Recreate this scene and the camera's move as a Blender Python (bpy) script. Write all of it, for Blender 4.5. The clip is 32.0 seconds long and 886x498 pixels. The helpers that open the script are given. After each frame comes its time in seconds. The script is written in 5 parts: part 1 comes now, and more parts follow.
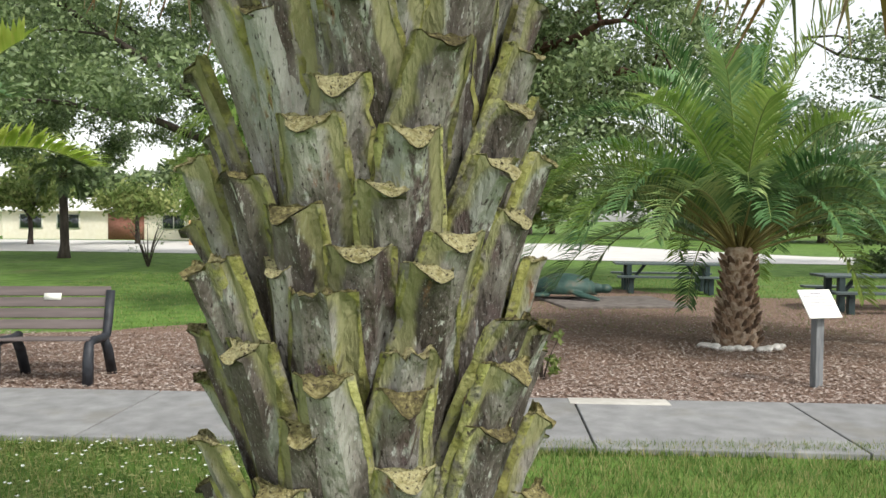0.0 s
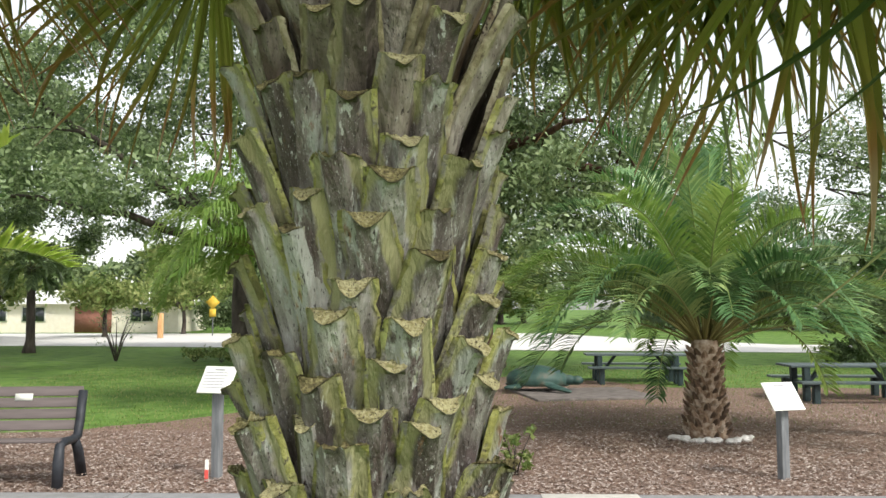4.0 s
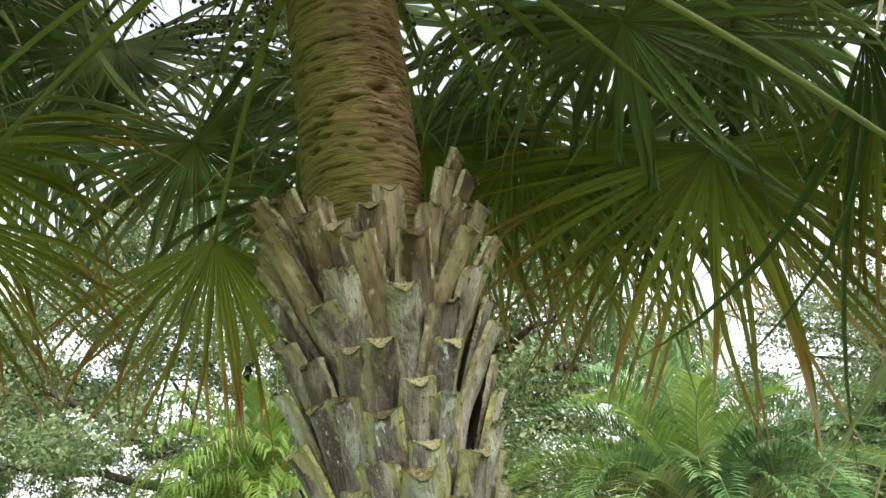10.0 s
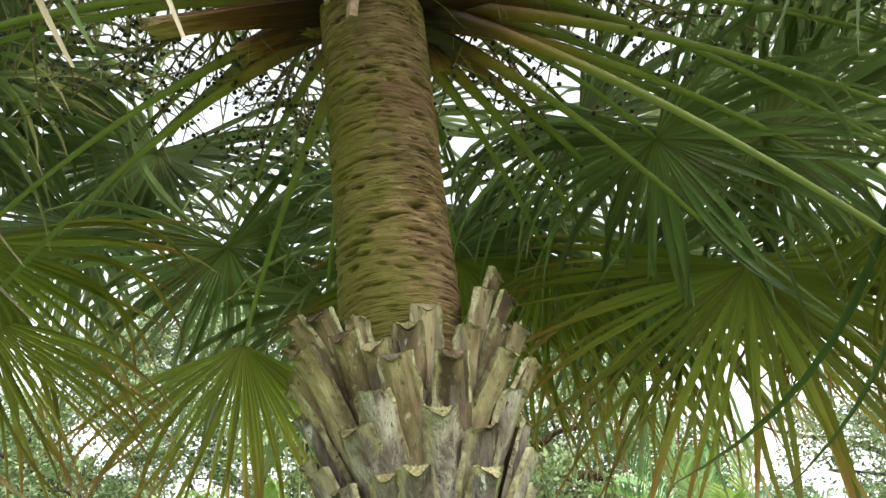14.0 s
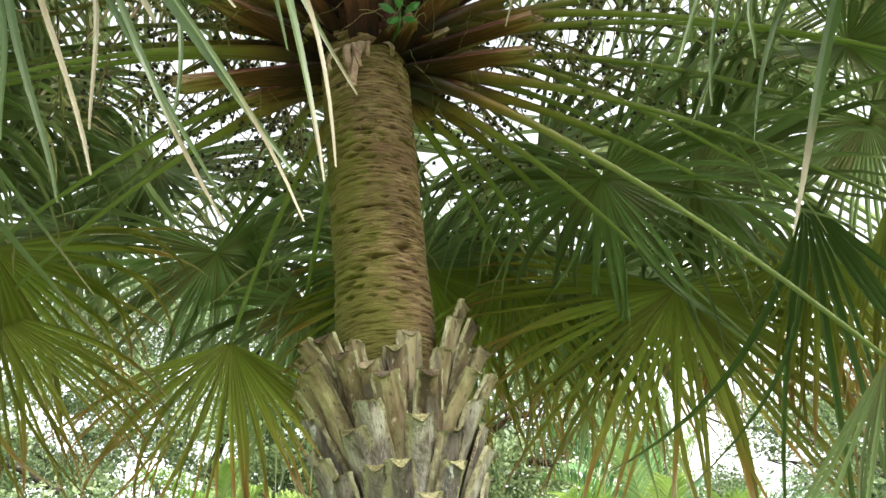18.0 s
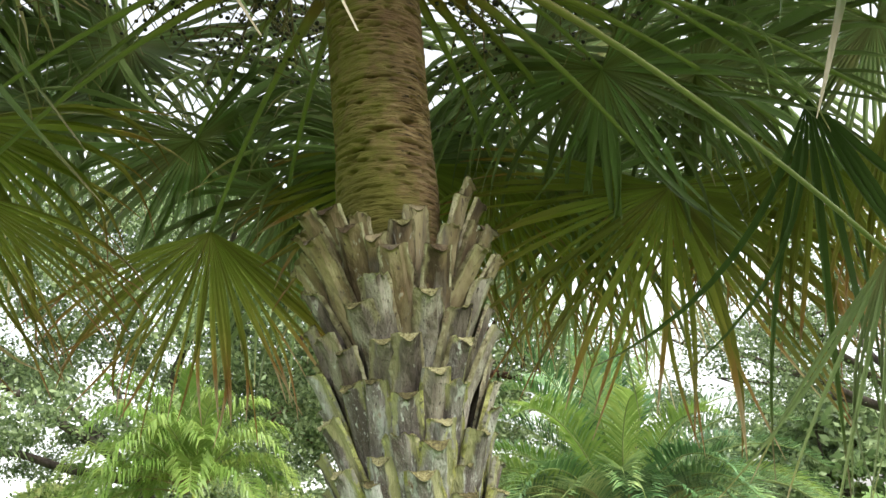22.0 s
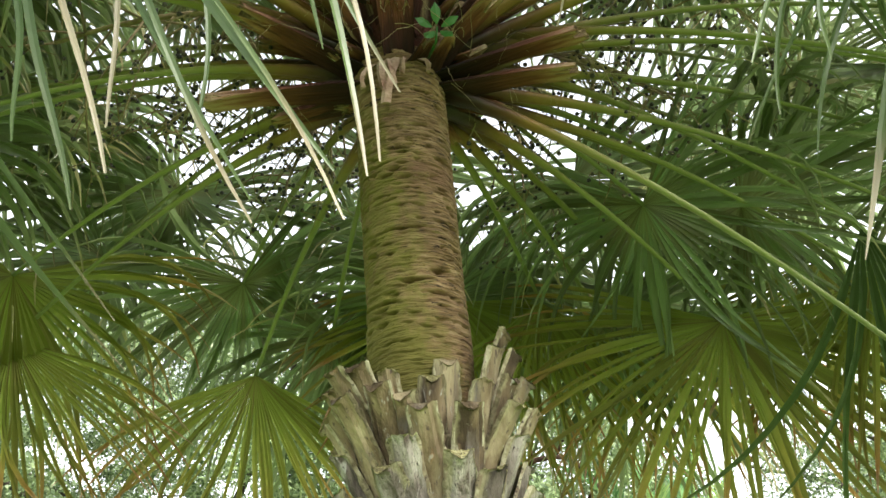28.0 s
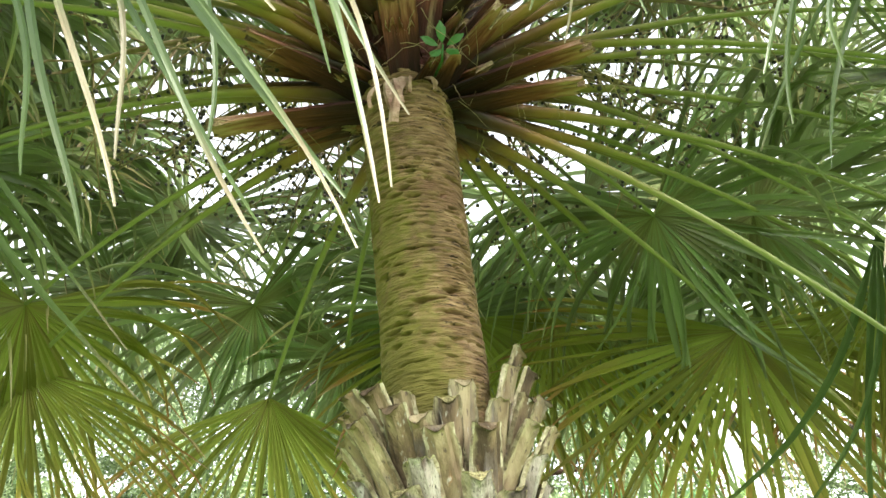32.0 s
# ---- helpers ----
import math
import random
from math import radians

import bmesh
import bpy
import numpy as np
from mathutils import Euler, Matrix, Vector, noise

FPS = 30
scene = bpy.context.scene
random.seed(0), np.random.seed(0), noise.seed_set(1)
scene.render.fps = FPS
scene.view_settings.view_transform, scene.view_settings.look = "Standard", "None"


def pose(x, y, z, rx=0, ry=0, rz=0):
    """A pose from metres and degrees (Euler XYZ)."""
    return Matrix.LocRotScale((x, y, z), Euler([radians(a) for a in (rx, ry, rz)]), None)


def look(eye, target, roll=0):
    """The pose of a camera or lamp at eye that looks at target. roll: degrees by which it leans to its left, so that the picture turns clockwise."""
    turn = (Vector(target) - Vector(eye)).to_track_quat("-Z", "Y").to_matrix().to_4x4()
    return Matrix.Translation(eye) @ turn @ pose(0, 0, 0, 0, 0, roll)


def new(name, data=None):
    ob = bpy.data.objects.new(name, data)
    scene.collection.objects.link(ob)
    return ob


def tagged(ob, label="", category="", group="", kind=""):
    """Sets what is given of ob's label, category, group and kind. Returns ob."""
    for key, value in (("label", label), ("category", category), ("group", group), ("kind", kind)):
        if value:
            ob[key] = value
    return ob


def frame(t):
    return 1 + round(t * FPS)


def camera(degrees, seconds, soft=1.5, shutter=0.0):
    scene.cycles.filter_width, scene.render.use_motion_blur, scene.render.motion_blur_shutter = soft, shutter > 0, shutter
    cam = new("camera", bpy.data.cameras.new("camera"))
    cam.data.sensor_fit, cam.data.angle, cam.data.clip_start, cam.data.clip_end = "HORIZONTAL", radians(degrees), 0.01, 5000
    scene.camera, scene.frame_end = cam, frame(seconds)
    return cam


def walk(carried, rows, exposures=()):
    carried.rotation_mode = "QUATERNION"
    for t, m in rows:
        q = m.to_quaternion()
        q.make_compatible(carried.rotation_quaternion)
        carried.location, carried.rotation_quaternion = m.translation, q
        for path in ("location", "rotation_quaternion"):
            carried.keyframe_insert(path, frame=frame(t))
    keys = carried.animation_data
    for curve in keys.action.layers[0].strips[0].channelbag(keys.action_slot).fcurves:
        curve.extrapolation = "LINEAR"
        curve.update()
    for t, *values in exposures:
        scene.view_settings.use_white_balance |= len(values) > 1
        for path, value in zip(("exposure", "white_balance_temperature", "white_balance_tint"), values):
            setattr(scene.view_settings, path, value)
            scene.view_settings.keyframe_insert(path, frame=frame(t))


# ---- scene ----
cam = camera(56.4, 32.0)
SKY, SUN, SUN_UP, SUN_ROT = 0.125, 1.5, 47, 138
EXPOSURES = [(0, 1.02), (5, 1.16), (7, 1.22), (9, 1.52), (12, 1.84), (14, 2.12), (17, 2.75), (18, 2.3), (20, 2.34), (22, 1.8), (25, 1.72), (28, 2.35), (30, 2.7), (32, 2.9)]
PATH = [
    (0, (0.0, 0.0, 1.6), (-0.0, 1.6302, 1.5421), 0.4),
    (0.5, (-0.0572, -0.0294, 1.6122), (-0.0926, 1.6012, 1.5959), 0.5),
    (1, (-0.1068, -0.0582, 1.6457), (-0.1293, 1.5704, 1.7288), 0.2),
    (1.5, (-0.1076, -0.0301, 1.6685), (-0.1105, 1.5973, 1.781), 0.2),
    (2, (-0.0983, -0.0174, 1.6709), (-0.0692, 1.6084, 1.7973), 0.2),
    (2.5, (-0.0979, -0.0315, 1.6628), (-0.0384, 1.5939, 1.7794), 0.1),
    (4.5, (-0.0038, -0.2344, 1.6815), (0.0475, 1.3914, 1.8014), -0.2),
    (5, (-0.0236, -0.2125, 1.6799), (0.0177, 1.4123, 1.821), -0.8),
    (5.5, (-0.0422, -0.1883, 1.6783), (0.0059, 1.4331, 1.8455), -1.8),
    (6, (-0.0541, -0.1849, 1.6824), (-0.0076, 1.431, 1.8977), -2.1),
    (6.5, (-0.0478, -0.1982, 1.6856), (-0.0024, 1.4162, 1.9123), -2.2),
    (7, (-0.0195, -0.2296, 1.6995), (0.0205, 1.3814, 1.949), -1.8),
    (7.5, (0.019, -0.2642, 1.7028), (0.0231, 1.3439, 1.9735), -1.6),
    (8, (0.045, -0.2887, 1.7003), (-0.0035, 1.3091, 2.0208), -1.7),
    (8.5, (0.0293, -0.3219, 1.7297), (-0.0016, 1.2618, 2.1187), -3.0),
    (9, (-0.0292, -0.3931, 1.7533), (0.0184, 1.169, 2.2198), -5.6),
    (9.5, (-0.0547, -0.4478, 1.7549), (0.0931, 1.1009, 2.2434), -7.4),
    (10, (-0.071, -0.48, 1.7435), (0.064, 1.0607, 2.2614), -7.8),
    (10.5, (-0.0833, -0.4848, 1.7476), (0.0334, 1.0439, 2.3038), -6.5),
    (11, (-0.0763, -0.4875, 1.7378), (0.0338, 1.0356, 2.3103), -5.1),
    (11.5, (-0.0685, -0.4903, 1.7362), (0.0611, 1.0306, 2.3111), -4.7),
    (12, (-0.0739, -0.4829, 1.7378), (0.0505, 1.0256, 2.3454), -4.7),
    (12.5, (-0.0803, -0.4811, 1.7533), (0.0501, 1.0175, 2.3829), -5.3),
    (13, (-0.0814, -0.4883, 1.7598), (0.0413, 1.0031, 2.4073), -6.0),
    (13.5, (-0.0849, -0.4845, 1.768), (0.0255, 1.0022, 2.4277), -6.4),
    (14, (-0.0896, -0.4772, 1.7794), (0.0188, 0.99, 2.4832), -6.4),
    (14.5, (-0.0948, -0.4954, 1.8022), (-0.0023, 0.9486, 2.5558), -6.6),
    (16.5, (-0.0913, -0.7202, 1.7933), (0.0489, 0.668, 2.6373), -6.0),
    (17, (-0.073, -0.8013, 1.7713), (0.0801, 0.6394, 2.5207), -6.2),
    (17.5, (-0.1097, -0.8098, 1.7501), (0.0688, 0.6576, 2.4383), -6.7),
    (18, (-0.1474, -0.7976, 1.7386), (0.0422, 0.6781, 2.4065), -5.9),
    (18.5, (-0.1567, -0.7987, 1.7419), (0.034, 0.6785, 2.4073), -4.5),
    (19, (-0.1437, -0.7891, 1.7346), (0.0761, 0.6903, 2.3853), -4.3),
    (19.5, (-0.1248, -0.7787, 1.7313), (0.1046, 0.7042, 2.3706), -4.4),
    (20, (-0.1135, -0.7853, 1.7182), (0.1083, 0.7069, 2.338), -4.6),
    (20.5, (-0.1395, -0.7666, 1.715), (0.0719, 0.7388, 2.3062), -4.7),
    (21, (-0.1865, -0.7447, 1.7044), (0.008, 0.7747, 2.2663), -4.9),
    (21.5, (-0.2199, -0.7199, 1.697), (0.0019, 0.8004, 2.2434), -5.1),
    (22, (-0.2236, -0.7062, 1.6979), (0.0308, 0.8224, 2.2075), -5.0),
    (22.5, (-0.1878, -0.6868, 1.6791), (0.062, 0.8549, 2.1472), -5.2),
    (23, (-0.1115, -0.7114, 1.6848), (0.0918, 0.8389, 2.1472), -4.7),
    (23.5, (-0.0953, -0.7188, 1.6734), (0.0874, 0.8428, 2.1072), -4.8),
    (24, (-0.1241, -0.7079, 1.675), (0.0641, 0.8579, 2.0917), -5.2),
    (24.5, (-0.1628, -0.707, 1.6734), (0.0365, 0.8554, 2.0958), -5.6),
    (25, (-0.1923, -0.7117, 1.7003), (0.0128, 0.8177, 2.2296), -5.7),
    (25.5, (-0.2048, -0.7123, 1.7313), (0.0078, 0.7847, 2.3421), -6.6),
    (27.5, (-0.1711, -0.691, 1.7411), (-0.0228, 0.7728, 2.444), -5.1),
    (28, (-0.165, -0.6943, 1.7574), (-0.0194, 0.7516, 2.4987), -5.0),
    (28.5, (-0.1616, -0.7105, 1.7713), (-0.0271, 0.7058, 2.5688), -4.9),
    (29, (-0.16, -0.7107, 1.7778), (-0.028, 0.6886, 2.6047), -4.9),
    (29.5, (-0.1605, -0.6975, 1.7884), (-0.0236, 0.6904, 2.634), -5.1),
    (30, (-0.1582, -0.7094, 1.7827), (-0.0179, 0.6788, 2.6275), -5.5),
    (30.5, (-0.1562, -0.7072, 1.7843), (-0.009, 0.6833, 2.6243), -5.9),
    (31, (-0.155, -0.7049, 1.7819), (-0.0038, 0.6907, 2.6112), -6.0),
    (31.5, (-0.1564, -0.703, 1.7745), (-0.0143, 0.7138, 2.5704), -6.1),
    (32, (-0.1675, -0.689, 1.7704), (-0.0394, 0.7447, 2.5378), -6.3),
]
walk(cam, [(t, look(eye, target, roll)) for t, eye, target, roll in PATH],
     exposures=EXPOSURES)

# ---- world and sun: bright thin overcast ----
world = bpy.data.worlds.new("sky")
scene.world = world
world.use_nodes = True
wn, wl = world.node_tree.nodes, world.node_tree.links
wn.clear()
sky = wn.new("ShaderNodeTexSky")
sky.sky_type, sky.sun_disc = "NISHITA", False
sky.sun_elevation, sky.sun_rotation = radians(SUN_UP), radians(SUN_ROT)
sky.air_density, sky.dust_density, sky.ozone_density = 1.2, 1.5, 0.6
soften = wn.new("ShaderNodeHueSaturation")
soften.inputs["Saturation"].default_value = 0.22
back = wn.new("ShaderNodeBackground")
back.inputs["Strength"].default_value = SKY
wout = wn.new("ShaderNodeOutputWorld")
wl.new(sky.outputs[0], soften.inputs["Color"])
wl.new(soften.outputs[0], back.inputs["Color"])
wl.new(back.outputs[0], wout.inputs["Surface"])
sun = new("sun", bpy.data.lights.new("sun", "SUN"))
sun.data.energy, sun.data.angle, sun.data.color = SUN, radians(10), (1.0, 0.96, 0.89)
sun.matrix_world = look((0, 0, 20), Vector((0, 0, 20)) + Vector((-math.sin(radians(SUN_ROT)) * math.cos(radians(SUN_UP)), -math.cos(radians(SUN_ROT)) * math.cos(radians(SUN_UP)), -math.sin(radians(SUN_UP)))))

rng = np.random.default_rng(7)


# ---- mesh helpers ----
class Geo:
    """Gathers vertices and faces, with one number a vertex that the material may read ("along")."""

    def __init__(self):
        self.v, self.f, self.a = [], [], []

    def add(self, verts, faces, along=None):
        n = len(self.v)
        self.v.extend([tuple(p) for p in verts])
        self.f.extend([tuple(i + n for i in f) for f in faces])
        self.a.extend(along if along is not None else [0.0] * len(verts))
        return self

    def box(self, c, s, rot=0.0, bevel=0.0, m=None):
        bm = bmesh.new()
        bmesh.ops.create_cube(bm, size=1.0, matrix=Matrix.Diagonal((*s, 1)))
        if bevel:
            bmesh.ops.bevel(bm, geom=bm.edges[:], offset=bevel, segments=2, profile=0.5, affect="EDGES")
        t = Matrix.Translation(c) @ Matrix.Rotation(rot, 4, "Z")
        if m is not None:
            t = t @ m
        bm.transform(t)
        bm.verts.index_update()
        self.add([v.co[:] for v in bm.verts], [[v.index for v in f.verts] for f in bm.faces])
        bm.free()
        return self

    def tube(self, pts, radii, n=8, squash=1.0, cap=True, along=None):
        pts = [Vector(p) for p in pts]
        vs, fs, al = [], [], []
        side = None
        for i, p in enumerate(pts):
            d = (pts[min(i + 1, len(pts) - 1)] - pts[max(i - 1, 0)]).normalized()
            if side is None:
                side = d.cross(Vector((0, 0, 1)) if abs(d.z) < 0.95 else Vector((0, 1, 0))).normalized()
            side = (side - d * side.dot(d)).normalized()
            up = side.cross(d)
            for k in range(n):
                a = 2 * math.pi * k / n
                vs.append(p + (side * math.cos(a) + up * math.sin(a) * squash) * radii[i])
                al.append(along[i] if along else i / (len(pts) - 1))
        for i in range(len(pts) - 1):
            for k in range(n):
                fs.append((i * n + k, i * n + (k + 1) % n, (i + 1) * n + (k + 1) % n, (i + 1) * n + k))
        if cap:
            fs.append(tuple(range(n))[::-1])
            fs.append(tuple((len(pts) - 1) * n + k for k in range(n)))
        return self.add(vs, fs, al)

    def arrays(self, verts, faces, along):
        n = len(self.v)
        self.v.extend(map(tuple, verts.tolist()))
        self.f.extend(map(tuple, (faces + n).tolist()))
        self.a.extend(along.tolist())
        return self

    def mesh(self, name, material, smooth=True, crease=0):
        me = bpy.data.meshes.new(name)
        me.from_pydata(self.v, [], self.f)
        me.attributes.new("along", "FLOAT", "POINT").data.foreach_set("value", np.array(self.a, dtype=np.float32))
        if material:
            me.materials.append(material)
        me.polygons.foreach_set("use_smooth", [smooth] * len(me.polygons))
        me.update()
        if crease:
            me.set_sharp_from_angle(angle=radians(crease))
        return me

    def link(self, name, material, parent=None, label="", smooth=True, m=None, crease=0):
        ob = new(name, self.mesh(name, material, smooth, crease))
        if parent is not None:
            ob.parent = parent
        if m is not None:
            ob.matrix_basis = m
        return tagged(ob, label)


def empty(name, x, y, z=0.0, rz=0.0):
    ob = new(name)
    ob.empty_display_size = 0.1
    ob.matrix_basis = pose(x, y, z, 0, 0, rz)
    return ob


# ---- materials ----
def material(name, stops, scale=8.0, rough=0.8, bump=0.3, bump_scale=None, stretch=(1, 1, 1), detail=6.0, spread=0.0,
             island=0.0, spots=None, through_light=0.0, specular=0.3, along=None, metal=0.0, mottle=0.35, depth=0.01, streaks=False, rim=None, ragged_rim=1.5, vary=0.0):
    """A procedural surface: a ramp over noise, larger mottling, fine relief; optional spots, variation by object or island,
    a colour ramp along a leaf, and light coming through a leaf."""
    m = bpy.data.materials.new(name)
    m.use_nodes = True
    n, l = m.node_tree.nodes, m.node_tree.links
    n.clear()
    out = n.new("ShaderNodeOutputMaterial")
    bsdf = n.new("ShaderNodeBsdfPrincipled")
    bsdf.inputs["Roughness"].default_value = rough
    bsdf.inputs["Metallic"].default_value = metal
    bsdf.inputs["Specular IOR Level"].default_value = specular
    co = n.new("ShaderNodeTexCoord")
    mp = n.new("ShaderNodeMapping")
    mp.inputs["Scale"].default_value = stretch
    l.new(co.outputs["Object"], mp.inputs["Vector"])
    fine = n.new("ShaderNodeTexNoise")
    fine.inputs["Scale"].default_value, fine.inputs["Detail"].default_value = scale, detail
    l.new(mp.outputs[0], fine.inputs["Vector"])
    info = n.new("ShaderNodeObjectInfo")
    geo = n.new("ShaderNodeNewGeometry")
    fac = fine.outputs["Fac"]

    def maths(op, a, b):
        k = n.new("ShaderNodeMath")
        k.operation = op
        for i, v in enumerate((a, b)):
            if isinstance(v, (int, float)):
                k.inputs[i].default_value = v
            else:
                l.new(v, k.inputs[i])
        return k.outputs[0]

    if along:
        at = n.new("ShaderNodeAttribute")
        at.attribute_name = "along"
        fac = maths("ADD", at.outputs["Fac"], maths("MULTIPLY", maths("SUBTRACT", fac, 0.5), along))
    if spread:
        fac = maths("ADD", fac, maths("MULTIPLY", maths("SUBTRACT", info.outputs["Random"], 0.5), spread))
    if island:
        fac = maths("ADD", fac, maths("MULTIPLY", maths("SUBTRACT", geo.outputs["Random Per Island"], 0.5), island))
    ramp = n.new("ShaderNodeValToRGB")
    els = ramp.color_ramp.elements
    while len(els) < len(stops):
        els.new(0.5)
    for e, (p, c) in zip(els, stops):
        e.position, e.color = p, (*c, 1)
    l.new(fac, ramp.inputs["Fac"])
    col = ramp.outputs["Color"]
    if mottle:
        big = n.new("ShaderNodeTexNoise")
        big.inputs["Scale"].default_value, big.inputs["Detail"].default_value = scale * 0.13, 3.0
        l.new(co.outputs["Object"], big.inputs["Vector"])
        hs = n.new("ShaderNodeHueSaturation")
        l.new(maths("ADD", maths("MULTIPLY", big.outputs["Fac"], mottle * 2), 1 - mottle), hs.inputs["Value"])
        l.new(col, hs.inputs["Color"])
        col = hs.outputs["Color"]
    if vary:
        vs = n.new("ShaderNodeHueSaturation")
        l.new(maths("ADD", maths("MULTIPLY", geo.outputs["Random Per Island"], vary), 1 - vary * 0.5), vs.inputs["Value"])
        l.new(maths("ADD", maths("MULTIPLY", geo.outputs["Random Per Island"], 0.03), 0.478), vs.inputs["Hue"])
        l.new(col, vs.inputs["Color"])
        col = vs.outputs["Color"]
    for sc, lo, hi, c in spots or ():
        sp = n.new("ShaderNodeTexNoise")
        sp.inputs["Scale"].default_value, sp.inputs["Detail"].default_value, sp.inputs["Roughness"].default_value = sc, 9.0, 0.62
        l.new(mp.outputs[0] if streaks else co.outputs["Object"], sp.inputs["Vector"])
        if spread:
            sh = n.new("ShaderNodeVectorMath")
            sh.operation = "ADD"
            l.new(mp.outputs[0] if streaks else co.outputs["Object"], sh.inputs[0])
            l.new(maths("MULTIPLY", info.outputs["Random"], 40.0), sh.inputs[1])
            l.new(sh.outputs[0], sp.inputs["Vector"])
        mr = n.new("ShaderNodeMapRange")
        mr.inputs["From Min"].default_value, mr.inputs["From Max"].default_value = lo, hi
        l.new(sp.outputs["Fac"], mr.inputs["Value"])
        mx = n.new("ShaderNodeMix")
        mx.data_type = "RGBA"
        l.new(mr.outputs[0], mx.inputs["Factor"])
        l.new(col, mx.inputs["A"])
        mx.inputs["B"].default_value = (*c, 1)
        col = mx.outputs["Result"]
    if rim:
        lo, hi, dark, pale = rim
        ra = n.new("ShaderNodeAttribute")
        ra.attribute_name = "along"
        rn = n.new("ShaderNodeTexNoise")
        rn.inputs["Scale"].default_value, rn.inputs["Detail"].default_value = 34.0, 6.0
        rv = n.new("ShaderNodeVectorMath")
        rv.operation = "ADD"
        l.new(co.outputs["Object"], rv.inputs[0])
        l.new(maths("MULTIPLY", info.outputs["Random"], 30.0), rv.inputs[1])
        l.new(rv.outputs[0], rn.inputs["Vector"])
        mr = n.new("ShaderNodeMapRange")
        mr.inputs["From Min"].default_value, mr.inputs["From Max"].default_value = lo, hi
        l.new(maths("ADD", ra.outputs["Fac"], maths("MULTIPLY", maths("SUBTRACT", rn.outputs["Fac"], 0.5), ragged_rim)), mr.inputs["Value"])
        rr = n.new("ShaderNodeMix")
        rr.data_type = "RGBA"
        l.new(fine.outputs["Fac"], rr.inputs["Factor"])
        rr.inputs["A"].default_value, rr.inputs["B"].default_value = (*dark, 1), (*pale, 1)
        rx = n.new("ShaderNodeMix")
        rx.data_type = "RGBA"
        l.new(maths("MULTIPLY", mr.outputs[0], 0.9), rx.inputs["Factor"])
        l.new(col, rx.inputs["A"])
        l.new(rr.outputs["Result"], rx.inputs["B"])
        col = rx.outputs["Result"]
    l.new(col, bsdf.inputs["Base Color"])
    if bump:
        bt = n.new("ShaderNodeTexNoise")
        bt.inputs["Scale"].default_value, bt.inputs["Detail"].default_value = bump_scale or scale * 2, 8.0
        l.new(mp.outputs[0], bt.inputs["Vector"])
        bp = n.new("ShaderNodeBump")
        bp.inputs["Strength"].default_value, bp.inputs["Distance"].default_value = bump, depth
        l.new(bt.outputs["Fac"], bp.inputs["Height"])
        l.new(bp.outputs[0], bsdf.inputs["Normal"])
    if through_light:
        tr = n.new("ShaderNodeBsdfTranslucent")
        l.new(col, tr.inputs["Color"])
        mix = n.new("ShaderNodeMixShader")
        mix.inputs[0].default_value = through_light
        l.new(bsdf.outputs[0], mix.inputs[1])
        l.new(tr.outputs[0], mix.inputs[2])
        l.new(mix.outputs[0], out.inputs["Surface"])
    else:
        l.new(bsdf.outputs[0], out.inputs["Surface"])
    return m


LAWN = material("lawn grass", [(0.3, (0.06, 0.12, 0.018)), (0.5, (0.105, 0.195, 0.03)), (0.75, (0.16, 0.245, 0.055))], 2.2, 0.9, 0.6, 60, mottle=0.3, depth=0.03,
                spots=[(0.35, 0.58, 0.75, (0.15, 0.16, 0.06)), (9, 0.55, 0.7, (0.06, 0.115, 0.022))])
MULCH = material("wood chip mulch", [(0.3, (0.09, 0.0516, 0.036)), (0.5, (0.204, 0.1296, 0.096)), (0.7, (0.36, 0.27, 0.21))], 45, 0.95, 0.9, 60, mottle=0.35, depth=0.03)
CHIP = material("loose wood chip", [(0.1, (0.138, 0.092, 0.069)), (0.5, (0.2875, 0.2185, 0.1782)), (0.9, (0.483, 0.414, 0.3622))], 20, 0.95, 0.2, island=0.8, mottle=0)
CONCRETE = material("pavement concrete", [(0.3, (0.192, 0.192, 0.188)), (0.55, (0.24, 0.24, 0.236)), (0.75, (0.288, 0.288, 0.28))], 6, 0.9, 0.25, 90, spread=0.15, mottle=0.15, depth=0.004,
                    spots=[(1.3, 0.55, 0.75, (0.19, 0.178, 0.15)), (160, 0.6, 0.66, (0.16, 0.15, 0.13))])
PALE_CONCRETE = material("pale patched concrete", [(0.3, (0.42, 0.4, 0.35)), (0.7, (0.52, 0.5, 0.45))], 12, 0.9, 0.2, 90, mottle=0.08, depth=0.004)
GRASS = material("grass blades", [(0.1, (0.06, 0.12, 0.02)), (0.45, (0.13, 0.22, 0.045)), (0.7, (0.27, 0.28, 0.1)), (1.0, (0.42, 0.35, 0.18))], 6, 0.7, 0, island=0.8, through_light=0.3, mottle=0.3)
